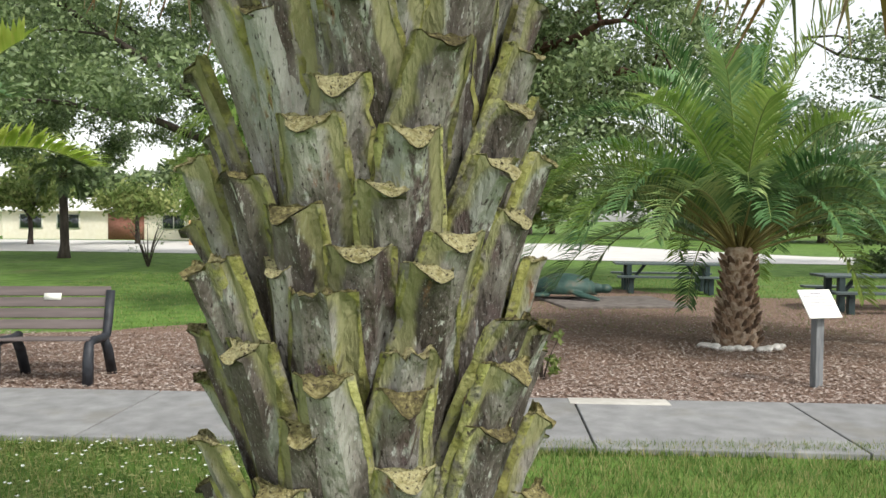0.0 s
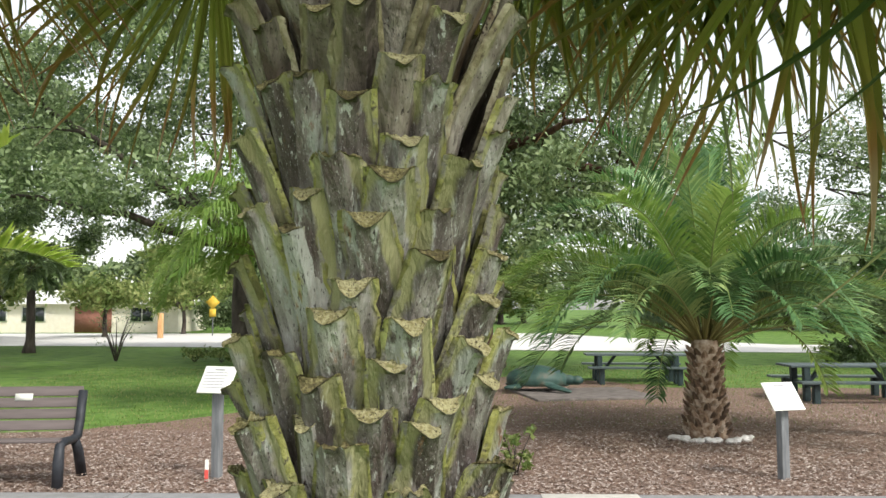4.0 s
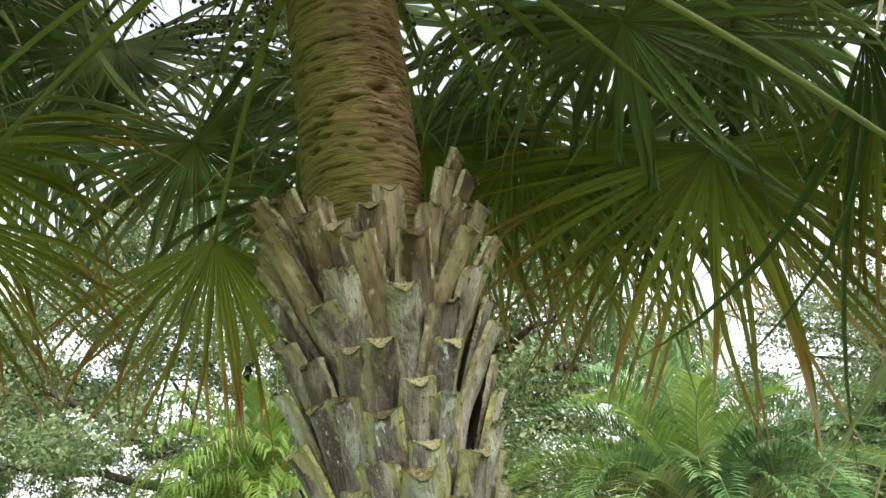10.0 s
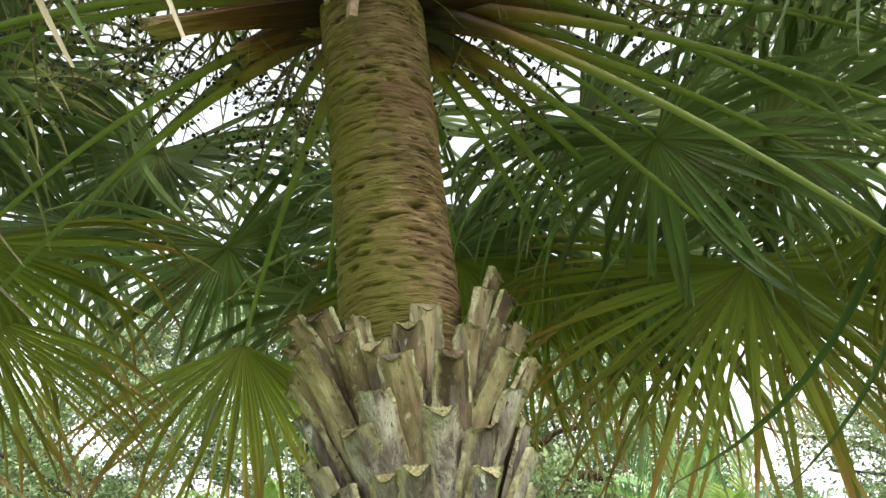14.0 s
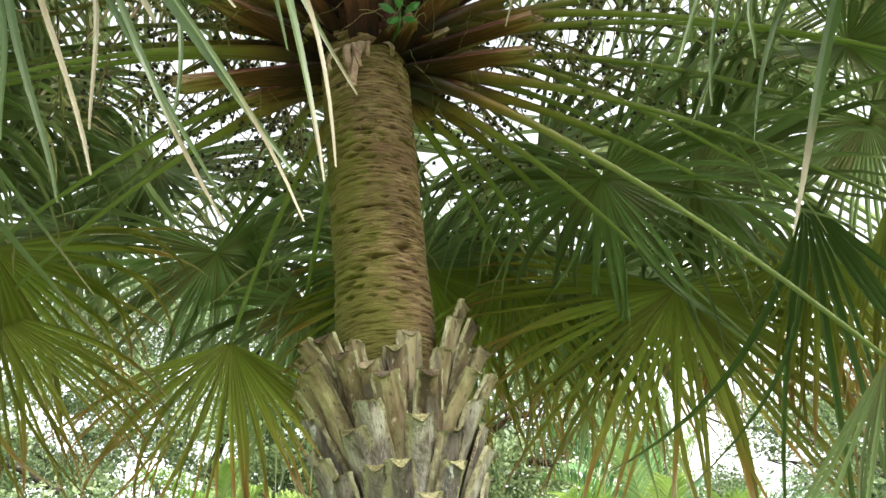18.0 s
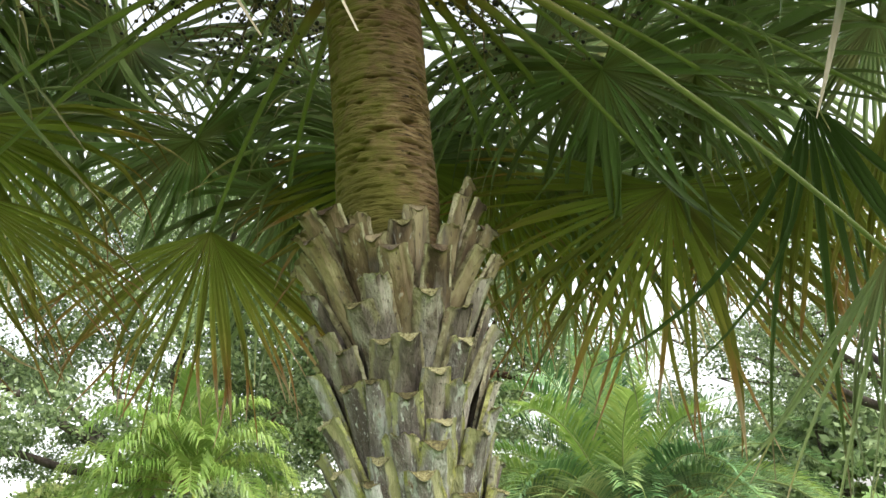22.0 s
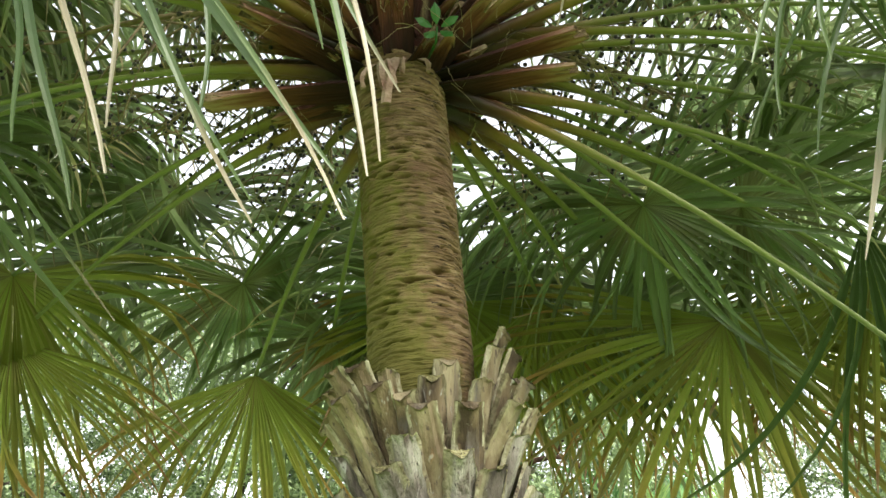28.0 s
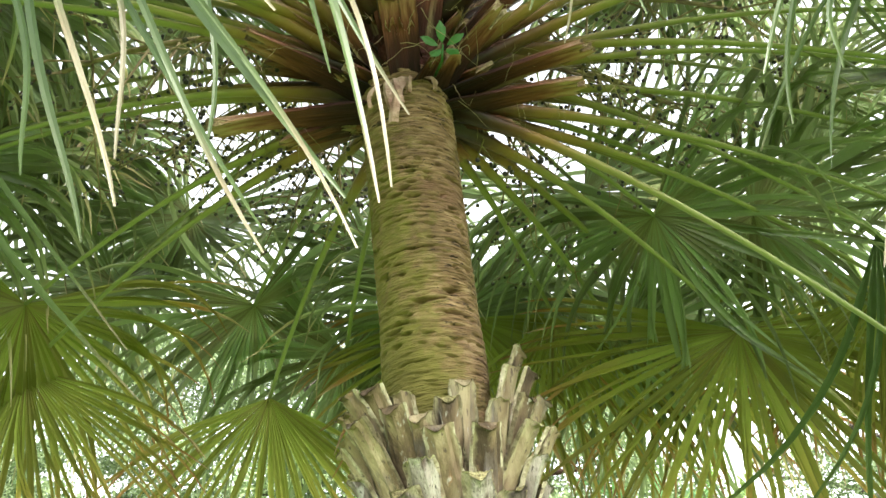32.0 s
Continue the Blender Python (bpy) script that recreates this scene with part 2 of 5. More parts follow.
BOOT = material("weathered grey leaf base", [(0.3, (0.075, 0.06, 0.05)), (0.43, (0.145, 0.124, 0.107)), (0.55, (0.24, 0.218, 0.19)), (0.72, (0.41, 0.395, 0.35))], 30, 0.92, 1.0, 130,
                stretch=(1.2, 1.2, 0.35), detail=12, spread=0.34, mottle=0.5, depth=0.009, streaks=True, rim=(0.62, 0.78, (0.16, 0.15, 0.062), (0.42, 0.41, 0.205)), ragged_rim=0.8,
                spots=[(13, 0.56, 0.62, (0.12, 0.088, 0.08)), (20, 0.56, 0.60, (0.36, 0.365, 0.32)), (10, 0.64, 0.68, (0.29, 0.28, 0.085)), (90, 0.61, 0.65, (0.5, 0.5, 0.46)), (40, 0.63, 0.69, (0.22, 0.12, 0.075)), (280, 0.58, 0.65, (0.05, 0.037, 0.033)), (600, 0.6, 0.66, (0.42, 0.41, 0.38))])
MID_BOOT = material("brown-grey leaf base", [(0.3, (0.06, 0.045, 0.036)), (0.43, (0.14, 0.113, 0.09)), (0.55, (0.245, 0.208, 0.168)), (0.72, (0.42, 0.378, 0.31))], 30, 0.92, 1.0, 130,
                    stretch=(1.2, 1.2, 0.35), detail=12, spread=0.3, mottle=0.5, depth=0.008, streaks=True, rim=(0.78, 0.98, (0.15, 0.125, 0.07), (0.37, 0.33, 0.2)), ragged_rim=0.8,
                    spots=[(13, 0.57, 0.64, (0.1, 0.07, 0.055)), (20, 0.6, 0.66, (0.3, 0.285, 0.24)), (90, 0.64, 0.68, (0.42, 0.4, 0.35)), (280, 0.58, 0.65, (0.045, 0.033, 0.028))])
MOSS_EDGE = material("mossy yellow-green leaf base edge", [(0.3, (0.13, 0.125, 0.045)), (0.5, (0.29, 0.285, 0.085)), (0.7, (0.45, 0.44, 0.18))], 60, 0.95, 0.9, 200, spread=0.35, mottle=0.3, depth=0.004,
                     spots=[(26, 0.5, 0.6, (0.25, 0.23, 0.19)), (120, 0.56, 0.66, (0.09, 0.075, 0.055))])
PALE_EDGE = material("pale torn leaf base edge", [(0.3, (0.11, 0.088, 0.046)), (0.5, (0.25, 0.215, 0.125)), (0.7, (0.43, 0.385, 0.26))], 60, 0.95, 0.9, 200, spread=0.35, mottle=0.3, depth=0.004,
                     spots=[(26, 0.55, 0.65, (0.2, 0.15, 0.095)), (120, 0.58, 0.66, (0.08, 0.06, 0.042))])
CUT_END = material("fibrous tan cut end", [(0.3, (0.12, 0.1, 0.045)), (0.5, (0.27, 0.235, 0.1)), (0.7, (0.46, 0.42, 0.23))], 220, 0.95, 1.0, 420, spread=0.4, mottle=0.15, depth=0.004,
                   spots=[(360, 0.56, 0.62, (0.06, 0.046, 0.028)), (60, 0.62, 0.72, (0.24, 0.23, 0.08))])
FRESH_BOOT = material("olive-tan newer leaf base", [(0.3, (0.055, 0.036, 0.02)), (0.42, (0.12, 0.083, 0.045)), (0.55, (0.19, 0.14, 0.078)), (0.75, (0.31, 0.25, 0.15))], 26, 0.9, 0.9, 120, stretch=(1.3, 1.3, 0.25), spread=0.3, mottle=0.45, depth=0.005, streaks=True, rim=(0.95, 1.3, (0.16, 0.13, 0.06), (0.42, 0.37, 0.22)),
                      spots=[(9, 0.55, 0.64, (0.13, 0.105, 0.085)), (90, 0.6, 0.66, (0.09, 0.062, 0.045)), (30, 0.62, 0.7, (0.25, 0.14, 0.065)), (60, 0.62, 0.7, (0.36, 0.34, 0.29))])
STEM = material("flaky ringed brown palm stem", [(0.3, (0.085, 0.048, 0.023)), (0.45, (0.15, 0.09, 0.043)), (0.56, (0.2, 0.128, 0.065)), (0.7, (0.27, 0.185, 0.1))], 55, 0.92, 1.0, 120, stretch=(0.35, 0.35, 2.6), detail=10, mottle=0.45, depth=0.007, streaks=True,
                rim=(0.3, 0.75, (0.07, 0.06, 0.01), (0.19, 0.17, 0.035)), spots=[(52, 0.612, 0.64, (0.028, 0.016, 0.01)), (120, 0.6, 0.63, (0.05, 0.029, 0.017)), (2.5, 0.56, 0.7, (0.13, 0.068, 0.04))])
FAN = material("fan palm blade with browned tips", [(0.0, (0.26, 0.265, 0.066)), (0.12, (0.2, 0.24, 0.046)), (0.5, (0.225, 0.255, 0.05)), (0.72, (0.28, 0.26, 0.058)), (0.9, (0.31, 0.17, 0.06)), (1.0, (0.37, 0.27, 0.17))], 5, 0.4, 0.15, 60, along=0.3, spread=0.15, island=0.35, through_light=0.5, mottle=0.3, depth=0.002, specular=0.5, vary=0.7)
FAN_FRESH = material("green fan palm blade", [(0.0, (0.235, 0.26, 0.105)), (0.2, (0.18, 0.24, 0.102)), (0.6, (0.212, 0.275, 0.118)), (0.85, (0.26, 0.31, 0.14)), (0.97, (0.33, 0.31, 0.13)), (1.0, (0.46, 0.38, 0.24))], 5, 0.34, 0.15, 60, along=0.2, spread=0.2, island=0.3, through_light=0.52, mottle=0.3, depth=0.002, specular=0.8, vary=0.8)
# Stalk ramp: own olive and orange, blackened at the foot for crown shade.
PETIOLE = material("olive leaf stalk, orange and shaded to black at its base", [(0.0, (0.014, 0.007, 0.005)), (0.09, (0.026, 0.012, 0.009)), (0.15, (0.085, 0.038, 0.016)), (0.22, (0.19, 0.105, 0.03)), (0.33, (0.2, 0.175, 0.06)), (0.5, (0.2, 0.205, 0.08)), (1.0, (0.19, 0.22, 0.085))], 14, 0.45, 0.5, 60, along=0.1, spread=0.06, mottle=0.45, depth=0.003)
# Stub ramp: own rust brown, painted near-black inwards for the crown's shade.
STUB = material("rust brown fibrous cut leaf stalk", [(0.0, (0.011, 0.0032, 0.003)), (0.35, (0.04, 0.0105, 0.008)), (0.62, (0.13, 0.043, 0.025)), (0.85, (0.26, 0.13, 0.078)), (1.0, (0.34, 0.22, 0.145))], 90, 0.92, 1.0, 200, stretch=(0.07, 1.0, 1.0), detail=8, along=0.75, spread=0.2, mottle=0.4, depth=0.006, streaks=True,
                spots=[(60, 0.58, 0.7, (0.025, 0.012, 0.009)), (25, 0.6, 0.75, (0.28, 0.2, 0.12))])
STUB_END = material("pale split stalk end", [(0.3, (0.11, 0.065, 0.036)), (0.5, (0.25, 0.17, 0.1)), (0.7, (0.4, 0.31, 0.2))], 120, 0.95, 0.9, 200, spread=0.3, mottle=0.3, depth=0.004)
FIBRE = material("dark red-brown crown fibre", [(0.3, (0.018, 0.006, 0.005)), (0.6, (0.07, 0.02, 0.016)), (0.8, (0.15, 0.055, 0.04))], 40, 0.95, 0.9, 120, mottle=0.3)
SHEATH = material("dry pinkish leaf sheath", [(0.3, (0.17, 0.085, 0.066)), (0.6, (0.34, 0.225, 0.175)), (0.8, (0.45, 0.36, 0.29))], 30, 0.9, 0.7, 120, mottle=0.4)
BERRY = material("dark blue palm fruit", [(0.3, (0.02, 0.018, 0.02)), (0.6, (0.055, 0.045, 0.042)), (0.85, (0.12, 0.085, 0.06))], 30, 0.45, 0, island=0.5, mottle=0)
FRUITSTALK = material("brown fruit stalk", [(0.3, (0.13, 0.09, 0.05)), (0.7, (0.3, 0.24, 0.13))], 30, 0.8, 0.3, mottle=0.3)
FEATHER = material("green feather palm leaflets", [(0.0, (0.045, 0.115, 0.036)), (0.5, (0.135, 0.265, 0.09)), (1.0, (0.36, 0.47, 0.17))], 2, 0.42, 0, island=0.55, spread=0.9, through_light=0.28, mottle=0.3, specular=0.5)
FEATHER_YELLOW = material("yellow-green feather palm leaflets", [(0.0, (0.24, 0.38, 0.05)), (0.5, (0.37, 0.5, 0.08)), (1.0, (0.56, 0.6, 0.16))], 2, 0.45, 0, island=0.5, spread=0.3, through_light=0.5, mottle=0.2)
RACHIS = material("pale green frond midrib", [(0.0, (0.2, 0.17, 0.06)), (0.5, (0.2, 0.24, 0.08)), (1.0, (0.16, 0.22, 0.06))], 12, 0.6, 0.2, along=0.1, mottle=0.2)
PINEAPPLE = material("rough brown palm bole", [(0.25, (0.08, 0.052, 0.035)), (0.5, (0.23, 0.15, 0.095)), (0.75, (0.43, 0.35, 0.27))], 14, 0.95, 0.8, 60, spread=0.5, mottle=0.3)
BARK = material("dark oak bark", [(0.3, (0.03, 0.024, 0.02)), (0.55, (0.085, 0.068, 0.056)), (0.75, (0.15, 0.13, 0.11))], 5, 0.95, 0.9, 20, stretch=(1, 1, 0.3), mottle=0.3, depth=0.04)
OAK = material("oak leaves", [(0.1, (0.07, 0.11, 0.043)), (0.5, (0.165, 0.232, 0.096)), (0.9, (0.31, 0.385, 0.18))], 0.6, 0.45, 0, island=0.8, through_light=0.35, mottle=0.35, specular=0.5)
LIGHTLEAF = material("light green leaves", [(0.1, (0.096, 0.156, 0.036)), (0.5, (0.204, 0.27, 0.078)), (0.9, (0.36, 0.384, 0.144))], 0.8, 0.55, 0, island=0.7, through_light=0.45, mottle=0.3)
RED_BARK = material("red-brown oak bark", [(0.3, (0.035, 0.018, 0.013)), (0.55, (0.095, 0.048, 0.034)), (0.75, (0.16, 0.09, 0.066))], 5, 0.95, 0.9, 20, stretch=(1, 1, 0.3), mottle=0.3, depth=0.04)
CROWNSHAFT = material("smooth yellow-green crownshaft", [(0.0, (0.4, 0.36, 0.05)), (0.5, (0.5, 0.46, 0.06)), (1.0, (0.3, 0.36, 0.07))], 6, 0.45, 0.1, along=0.2, mottle=0.2)
PALETRUNK = material("pale grey slender palm trunk", [(0.3, (0.5, 0.48, 0.43)), (0.7, (0.68, 0.66, 0.61))], 8, 0.85, 0.3, stretch=(1, 1, 4), mottle=0.2)
SLAT = material("grey-brown recycled plastic slat", [(0.3, (0.11, 0.088, 0.085)), (0.7, (0.16, 0.132, 0.125))], 10, 0.6, 0.25, 60, stretch=(0.2, 3, 3), spread=0.15, mottle=0.15, depth=0.002)
BLACK = material("black bench frame", [(0.3, (0.015, 0.017, 0.021)), (0.7, (0.035, 0.038, 0.045))], 12, 0.5, 0.2, mottle=0.2)
WHITE = material("white sign plate", [(0.3, (0.74, 0.73, 0.66)), (0.7, (0.82, 0.81, 0.76))], 6, 0.4, 0.05, mottle=0.06)
PRINT = material("grey printed lines", [(0.3, (0.2, 0.2, 0.21)), (0.7, (0.36, 0.36, 0.36))], 20, 0.6, 0, mottle=0.1)
POST = material("weathered grey timber post", [(0.3, (0.12, 0.125, 0.13)), (0.7, (0.22, 0.23, 0.235))], 12, 0.8, 0.4, stretch=(2, 2, 0.3), mottle=0.2)
TABLE = material("dark green picnic table", [(0.3, (0.014, 0.028, 0.03)), (0.7, (0.032, 0.05, 0.05))], 10, 0.55, 0.2, mottle=0.2)
TABLETOP = material("grey-green picnic plank", [(0.3, (0.05, 0.072, 0.072)), (0.7, (0.1, 0.125, 0.12))], 10, 0.45, 0.2, stretch=(0.3, 2, 2), spread=0.15, mottle=0.15)
TURTLE = material("painted green turtle sculpture", [(0.3, (0.02, 0.045, 0.04)), (0.5, (0.035, 0.075, 0.06)), (0.7, (0.085, 0.085, 0.06))], 5, 0.55, 0.5, 12, mottle=0.4)
PAD = material("worn slate pad", [(0.3, (0.1, 0.085, 0.075)), (0.7, (0.2, 0.175, 0.155))], 7, 0.9, 0.3, mottle=0.3)
STONE = material("white beach stone", [(0.3, (0.5, 0.47, 0.43)), (0.7, (0.75, 0.72, 0.68))], 12, 0.8, 0.5, spread=0.5, mottle=0.2)
STUCCO = material("cream house wall", [(0.3, (0.76, 0.7, 0.56)), (0.7, (0.83, 0.78, 0.66))], 4, 0.9, 0.1, mottle=0.1)
ROOF = material("pale tiled roof", [(0.3, (0.76, 0.75, 0.72)), (0.7, (0.84, 0.83, 0.8))], 8, 0.8, 0.3, stretch=(1, 6, 1), mottle=0.15)
GARAGE = material("terracotta garage door", [(0.3, (0.24, 0.1, 0.07)), (0.7, (0.32, 0.15, 0.11))], 6, 0.7, 0.1, mottle=0.15)
GLASS = material("dark window pane", [(0.3, (0.02, 0.024, 0.03)), (0.7, (0.04, 0.05, 0.06))], 2, 0.08, 0, mottle=0.1, specular=0.8)
ROAD = material("pale sunlit road", [(0.3, (0.58, 0.56, 0.52)), (0.7, (0.68, 0.66, 0.62))], 1.2, 0.9, 0.1, mottle=0.12)
YELLOW = material("yellow painted board", [(0.3, (0.55, 0.36, 0.03)), (0.7, (0.65, 0.44, 0.06))], 6, 0.6, 0.1, mottle=0.1)
ORANGE = material("pale orange post", [(0.3, (0.6, 0.33, 0.14)), (0.7, (0.66, 0.4, 0.2))], 6, 0.7, 0.1, mottle=0.1)
RED = material("red marker", [(0.3, (0.55, 0.07, 0.06)), (0.7, (0.65, 0.1, 0.08))], 6, 0.6, 0.1, mottle=0.1)
PETAL = material("white clover flower", [(0.3, (0.62, 0.64, 0.58)), (0.7, (0.78, 0.79, 0.74))], 30, 0.8, 0, mottle=0.1)
HANGING = material("long hanging blade with straw tip", [(0.0, (0.05, 0.085, 0.02)), (0.5, (0.065, 0.11, 0.026)), (0.84, (0.09, 0.13, 0.036)), (0.93, (0.2, 0.165, 0.09)), (1.0, (0.32, 0.27, 0.18))], 5, 0.45, 0.15, 60, along=0.08, island=0.06, through_light=0.35, mottle=0.2, depth=0.002, specular=0.5)
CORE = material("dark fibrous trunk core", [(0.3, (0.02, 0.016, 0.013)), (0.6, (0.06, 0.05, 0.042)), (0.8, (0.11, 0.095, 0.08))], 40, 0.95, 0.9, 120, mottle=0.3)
SPRIG = material("glossy bright green leaf", [(0.3, (0.03, 0.11, 0.025)), (0.7, (0.06, 0.17, 0.04))], 20, 0.4, 0, spread=0.3, through_light=0.35, mottle=0.15)
FEATHER_LIGHT = material("light green feather palm leaflets", [(0.0, (0.13, 0.24, 0.045)), (0.5, (0.22, 0.34, 0.07)), (1.0, (0.38, 0.46, 0.13))], 2, 0.4, 0, island=0.45, spread=0.5, through_light=0.5, mottle=0.2, specular=0.45)


# ---- the fan palm in front of the camera ----
AXIS = (-0.072, 0.76)            # the trunk's centre
CROWN_Z = 2.86                   # where the lowest leaf stalks leave the stem


def axis_at(z):
    return Vector((-0.060 - 0.010 * min(max((z - 1.4) / 0.9, 0), 1.6), AXIS[1], z))


def sector(az):
    return Vector((math.cos(az), math.sin(az), 0)), Vector((-math.sin(az), math.cos(az), 0))


def leaf_base(palm, z_cut, az, lean, length, w0, w1, keel, body, edge, cut, r_cut, twist, seed, torn=False):
    """One old leaf base: a keeled, tapering shell with ragged mossy flanks and a sloping crescent-shaped cut end (or a torn one), its tip at the height z_cut."""
    r = random.Random(seed)
    c = axis_at(z_cut)
    out, tan = sector(az)
    up = Vector((0, 0, 1))
    rows, cols = 15, 11
    wob = [r.uniform(-0.0012, 0.0012) + (r.uniform(-0.001, 0.004) if r.random() < 0.15 else 0) for _ in range(rows)]
    wobl = [r.uniform(-0.0012, 0.0012) - (r.uniform(-0.001, 0.004) if r.random() < 0.15 else 0) for _ in range(rows)]
    lean_side = r.uniform(-0.3, 0.3)
    moss = r.choice((-1, 1)) * r.uniform(0.0, 0.42)
    bow = r.uniform(-0.003, 0.007)
    drop = r.uniform(0.013, 0.021)
    jag = [r.uniform(0.0, 0.006) + (r.uniform(0.002, 0.008) if torn else 0) for _ in range(cols)]

    def spot(i, j, inner):
        t = i / (rows - 1)
        s = j / (cols - 1) * 2 - 1
        w = w0 + (w1 - w0) * t
        back = (1 - t) * length
        dist = 0.092 + (r_cut - 0.092) * t ** 1.45 + bow * math.sin(math.pi * t)
        side_s = abs(s - 0.12 * lean_side)
        panel = 1.0 if side_s < 0.46 else max(0.12, 1 - (side_s - 0.46) / 0.16)
        ridge = panel * keel * (0.4 + 0.6 * t)
        curl = -(s * s) * w * 0.07 - 0.002 * max(0.0, abs(s) - 0.75) / 0.25
        h = -back * math.cos(lean * 0.5)
        if torn:
            if i == rows - 1:
                h -= jag[j]
        elif inner:
            h -= 0.003 * (1 - s * s) * (i == rows - 1)
        else:
            h = min(h, -drop * max(0.0, 1 - (abs(s - lean_side * 0.3) / 0.78) ** 1.7) + 0.002 * noise.noise((s * 5, seed, 1)))
        rough = (0.0026 * noise.noise((s * 1.8 + seed * 1.7, t * 4, az)) + 0.0022 * noise.noise((s * 6 + seed, t * 3, az)) + 0.0014 * noise.noise((s * 16 + seed, t * 11, az))) * (0 if inner else 1)
        d = dist + (0.0 if inner else ridge + 0.0035 + rough) + curl
        side = s * w / 2 + twist * back + (wob[i] if s < -0.9 else 0) + (wobl[i] if s > 0.9 else 0)
        return c + out * d + tan * side + up * h

    outer = [[spot(i, j, False) for j in range(cols)] for i in range(rows)]
    inner = [[spot(i, j, True) for j in range(cols)] for i in range(rows)]
    flat = lambda g: [p for row in g for p in row]
    quads = [(i * cols + j, i * cols + j + 1, (i + 1) * cols + j + 1, (i + 1) * cols + j) for i in range(rows - 1) for j in range(cols - 1)]
    nq = rows * cols
    ob = Geo().add(flat(outer) + flat(inner), quads + [tuple(nq + k for k in q)[::-1] for q in quads],
                   [abs(j / (cols - 1) * 2 - 1) * (1 + moss * (1 if j > cols // 2 else -1)) + 0.25 * (i / (rows - 1)) ** 6 for i in range(rows) for j in range(cols)] * 2).link("leaf_base", body, palm, crease=24)
    # ragged side rims with moss
    eg = Geo()
    for j, k, sg in ((0, 1, -1), (cols - 1, cols - 2, 1)):
        vs, fs = [], []
        for i in range(rows):
            mid = outer[i][j].lerp(outer[i][k], r.uniform(0.05, 0.9))
            lip = outer[i][j] + tan * sg * r.uniform(0.0002, 0.0055) * r.random() + out * r.uniform(-0.002, 0.003)
            vs += [lip, mid + out * 0.0010, inner[i][j] + tan * sg * 0.0008 - out * 0.001]
        for i in range(rows - 1):
            p, q = 3 * i, 3 * i + 3
            fs += [(p, p + 1, q + 1, q), (p + 2, p, q, q + 2)]
        eg.add(vs, fs)
    eg.link("rim", edge, ob)
    # cut end: from the flat back edge down to the keel, pitted, with a thin fringe
    top, low = outer[-1], inner[-1]
    vs, fs = [], []
    for q in range(5):
        for j in range(cols):
            p = low[j].lerp(top[j], q / 4)
            if 0 < q < 4:
                p = p + Vector((r.uniform(-1, 1), r.uniform(-1, 1), r.uniform(-1.6, 0.6))) * 0.0018
            vs.append(p + out * 0.0008 + up * 0.0008)
    for q in range(4):
        for j in range(cols - 1):
            fs.append((q * cols + j, q * cols + j + 1, (q + 1) * cols + j + 1, (q + 1) * cols + j))
    cg = Geo().add(vs, fs)
    cg.add([low[0] + up * 0.001] + [low[j] + up * r.uniform(0.0, 0.004) for j in range(1, cols)] + [low[j] - up * 0.003 - out * 0.002 for j in range(cols)],
           [(j, j + 1, cols + j + 1, cols + j) for j in range(cols - 1)])
    cg.link("cut_end", cut, ob)
    return ob


PITS = ((-101, 2.685, 0.022, 0.004), (-108, 2.637, 0.012, 0.005), (-42, 2.668, 0.020, 0.005), (-61, 2.621, 0.005, 0.004), (-103, 2.503, 0.008, 0.003), (-36, 2.517, 0.008, 0.003), (-97, 2.396, 0.020, 0.004), (-62, 2.412, 0.024, 0.007), (-15, 2.402, 0.010, 0.006), (-129, 2.360, 0.014, 0.004), (-119, 2.371, 0.012, 0.004), (-142, 2.407, 0.008, 0.003), (-142, 2.459, 0.008, 0.003), (-66, 2.741, 0.008, 0.003), (-63, 2.690, 0.008, 0.003))


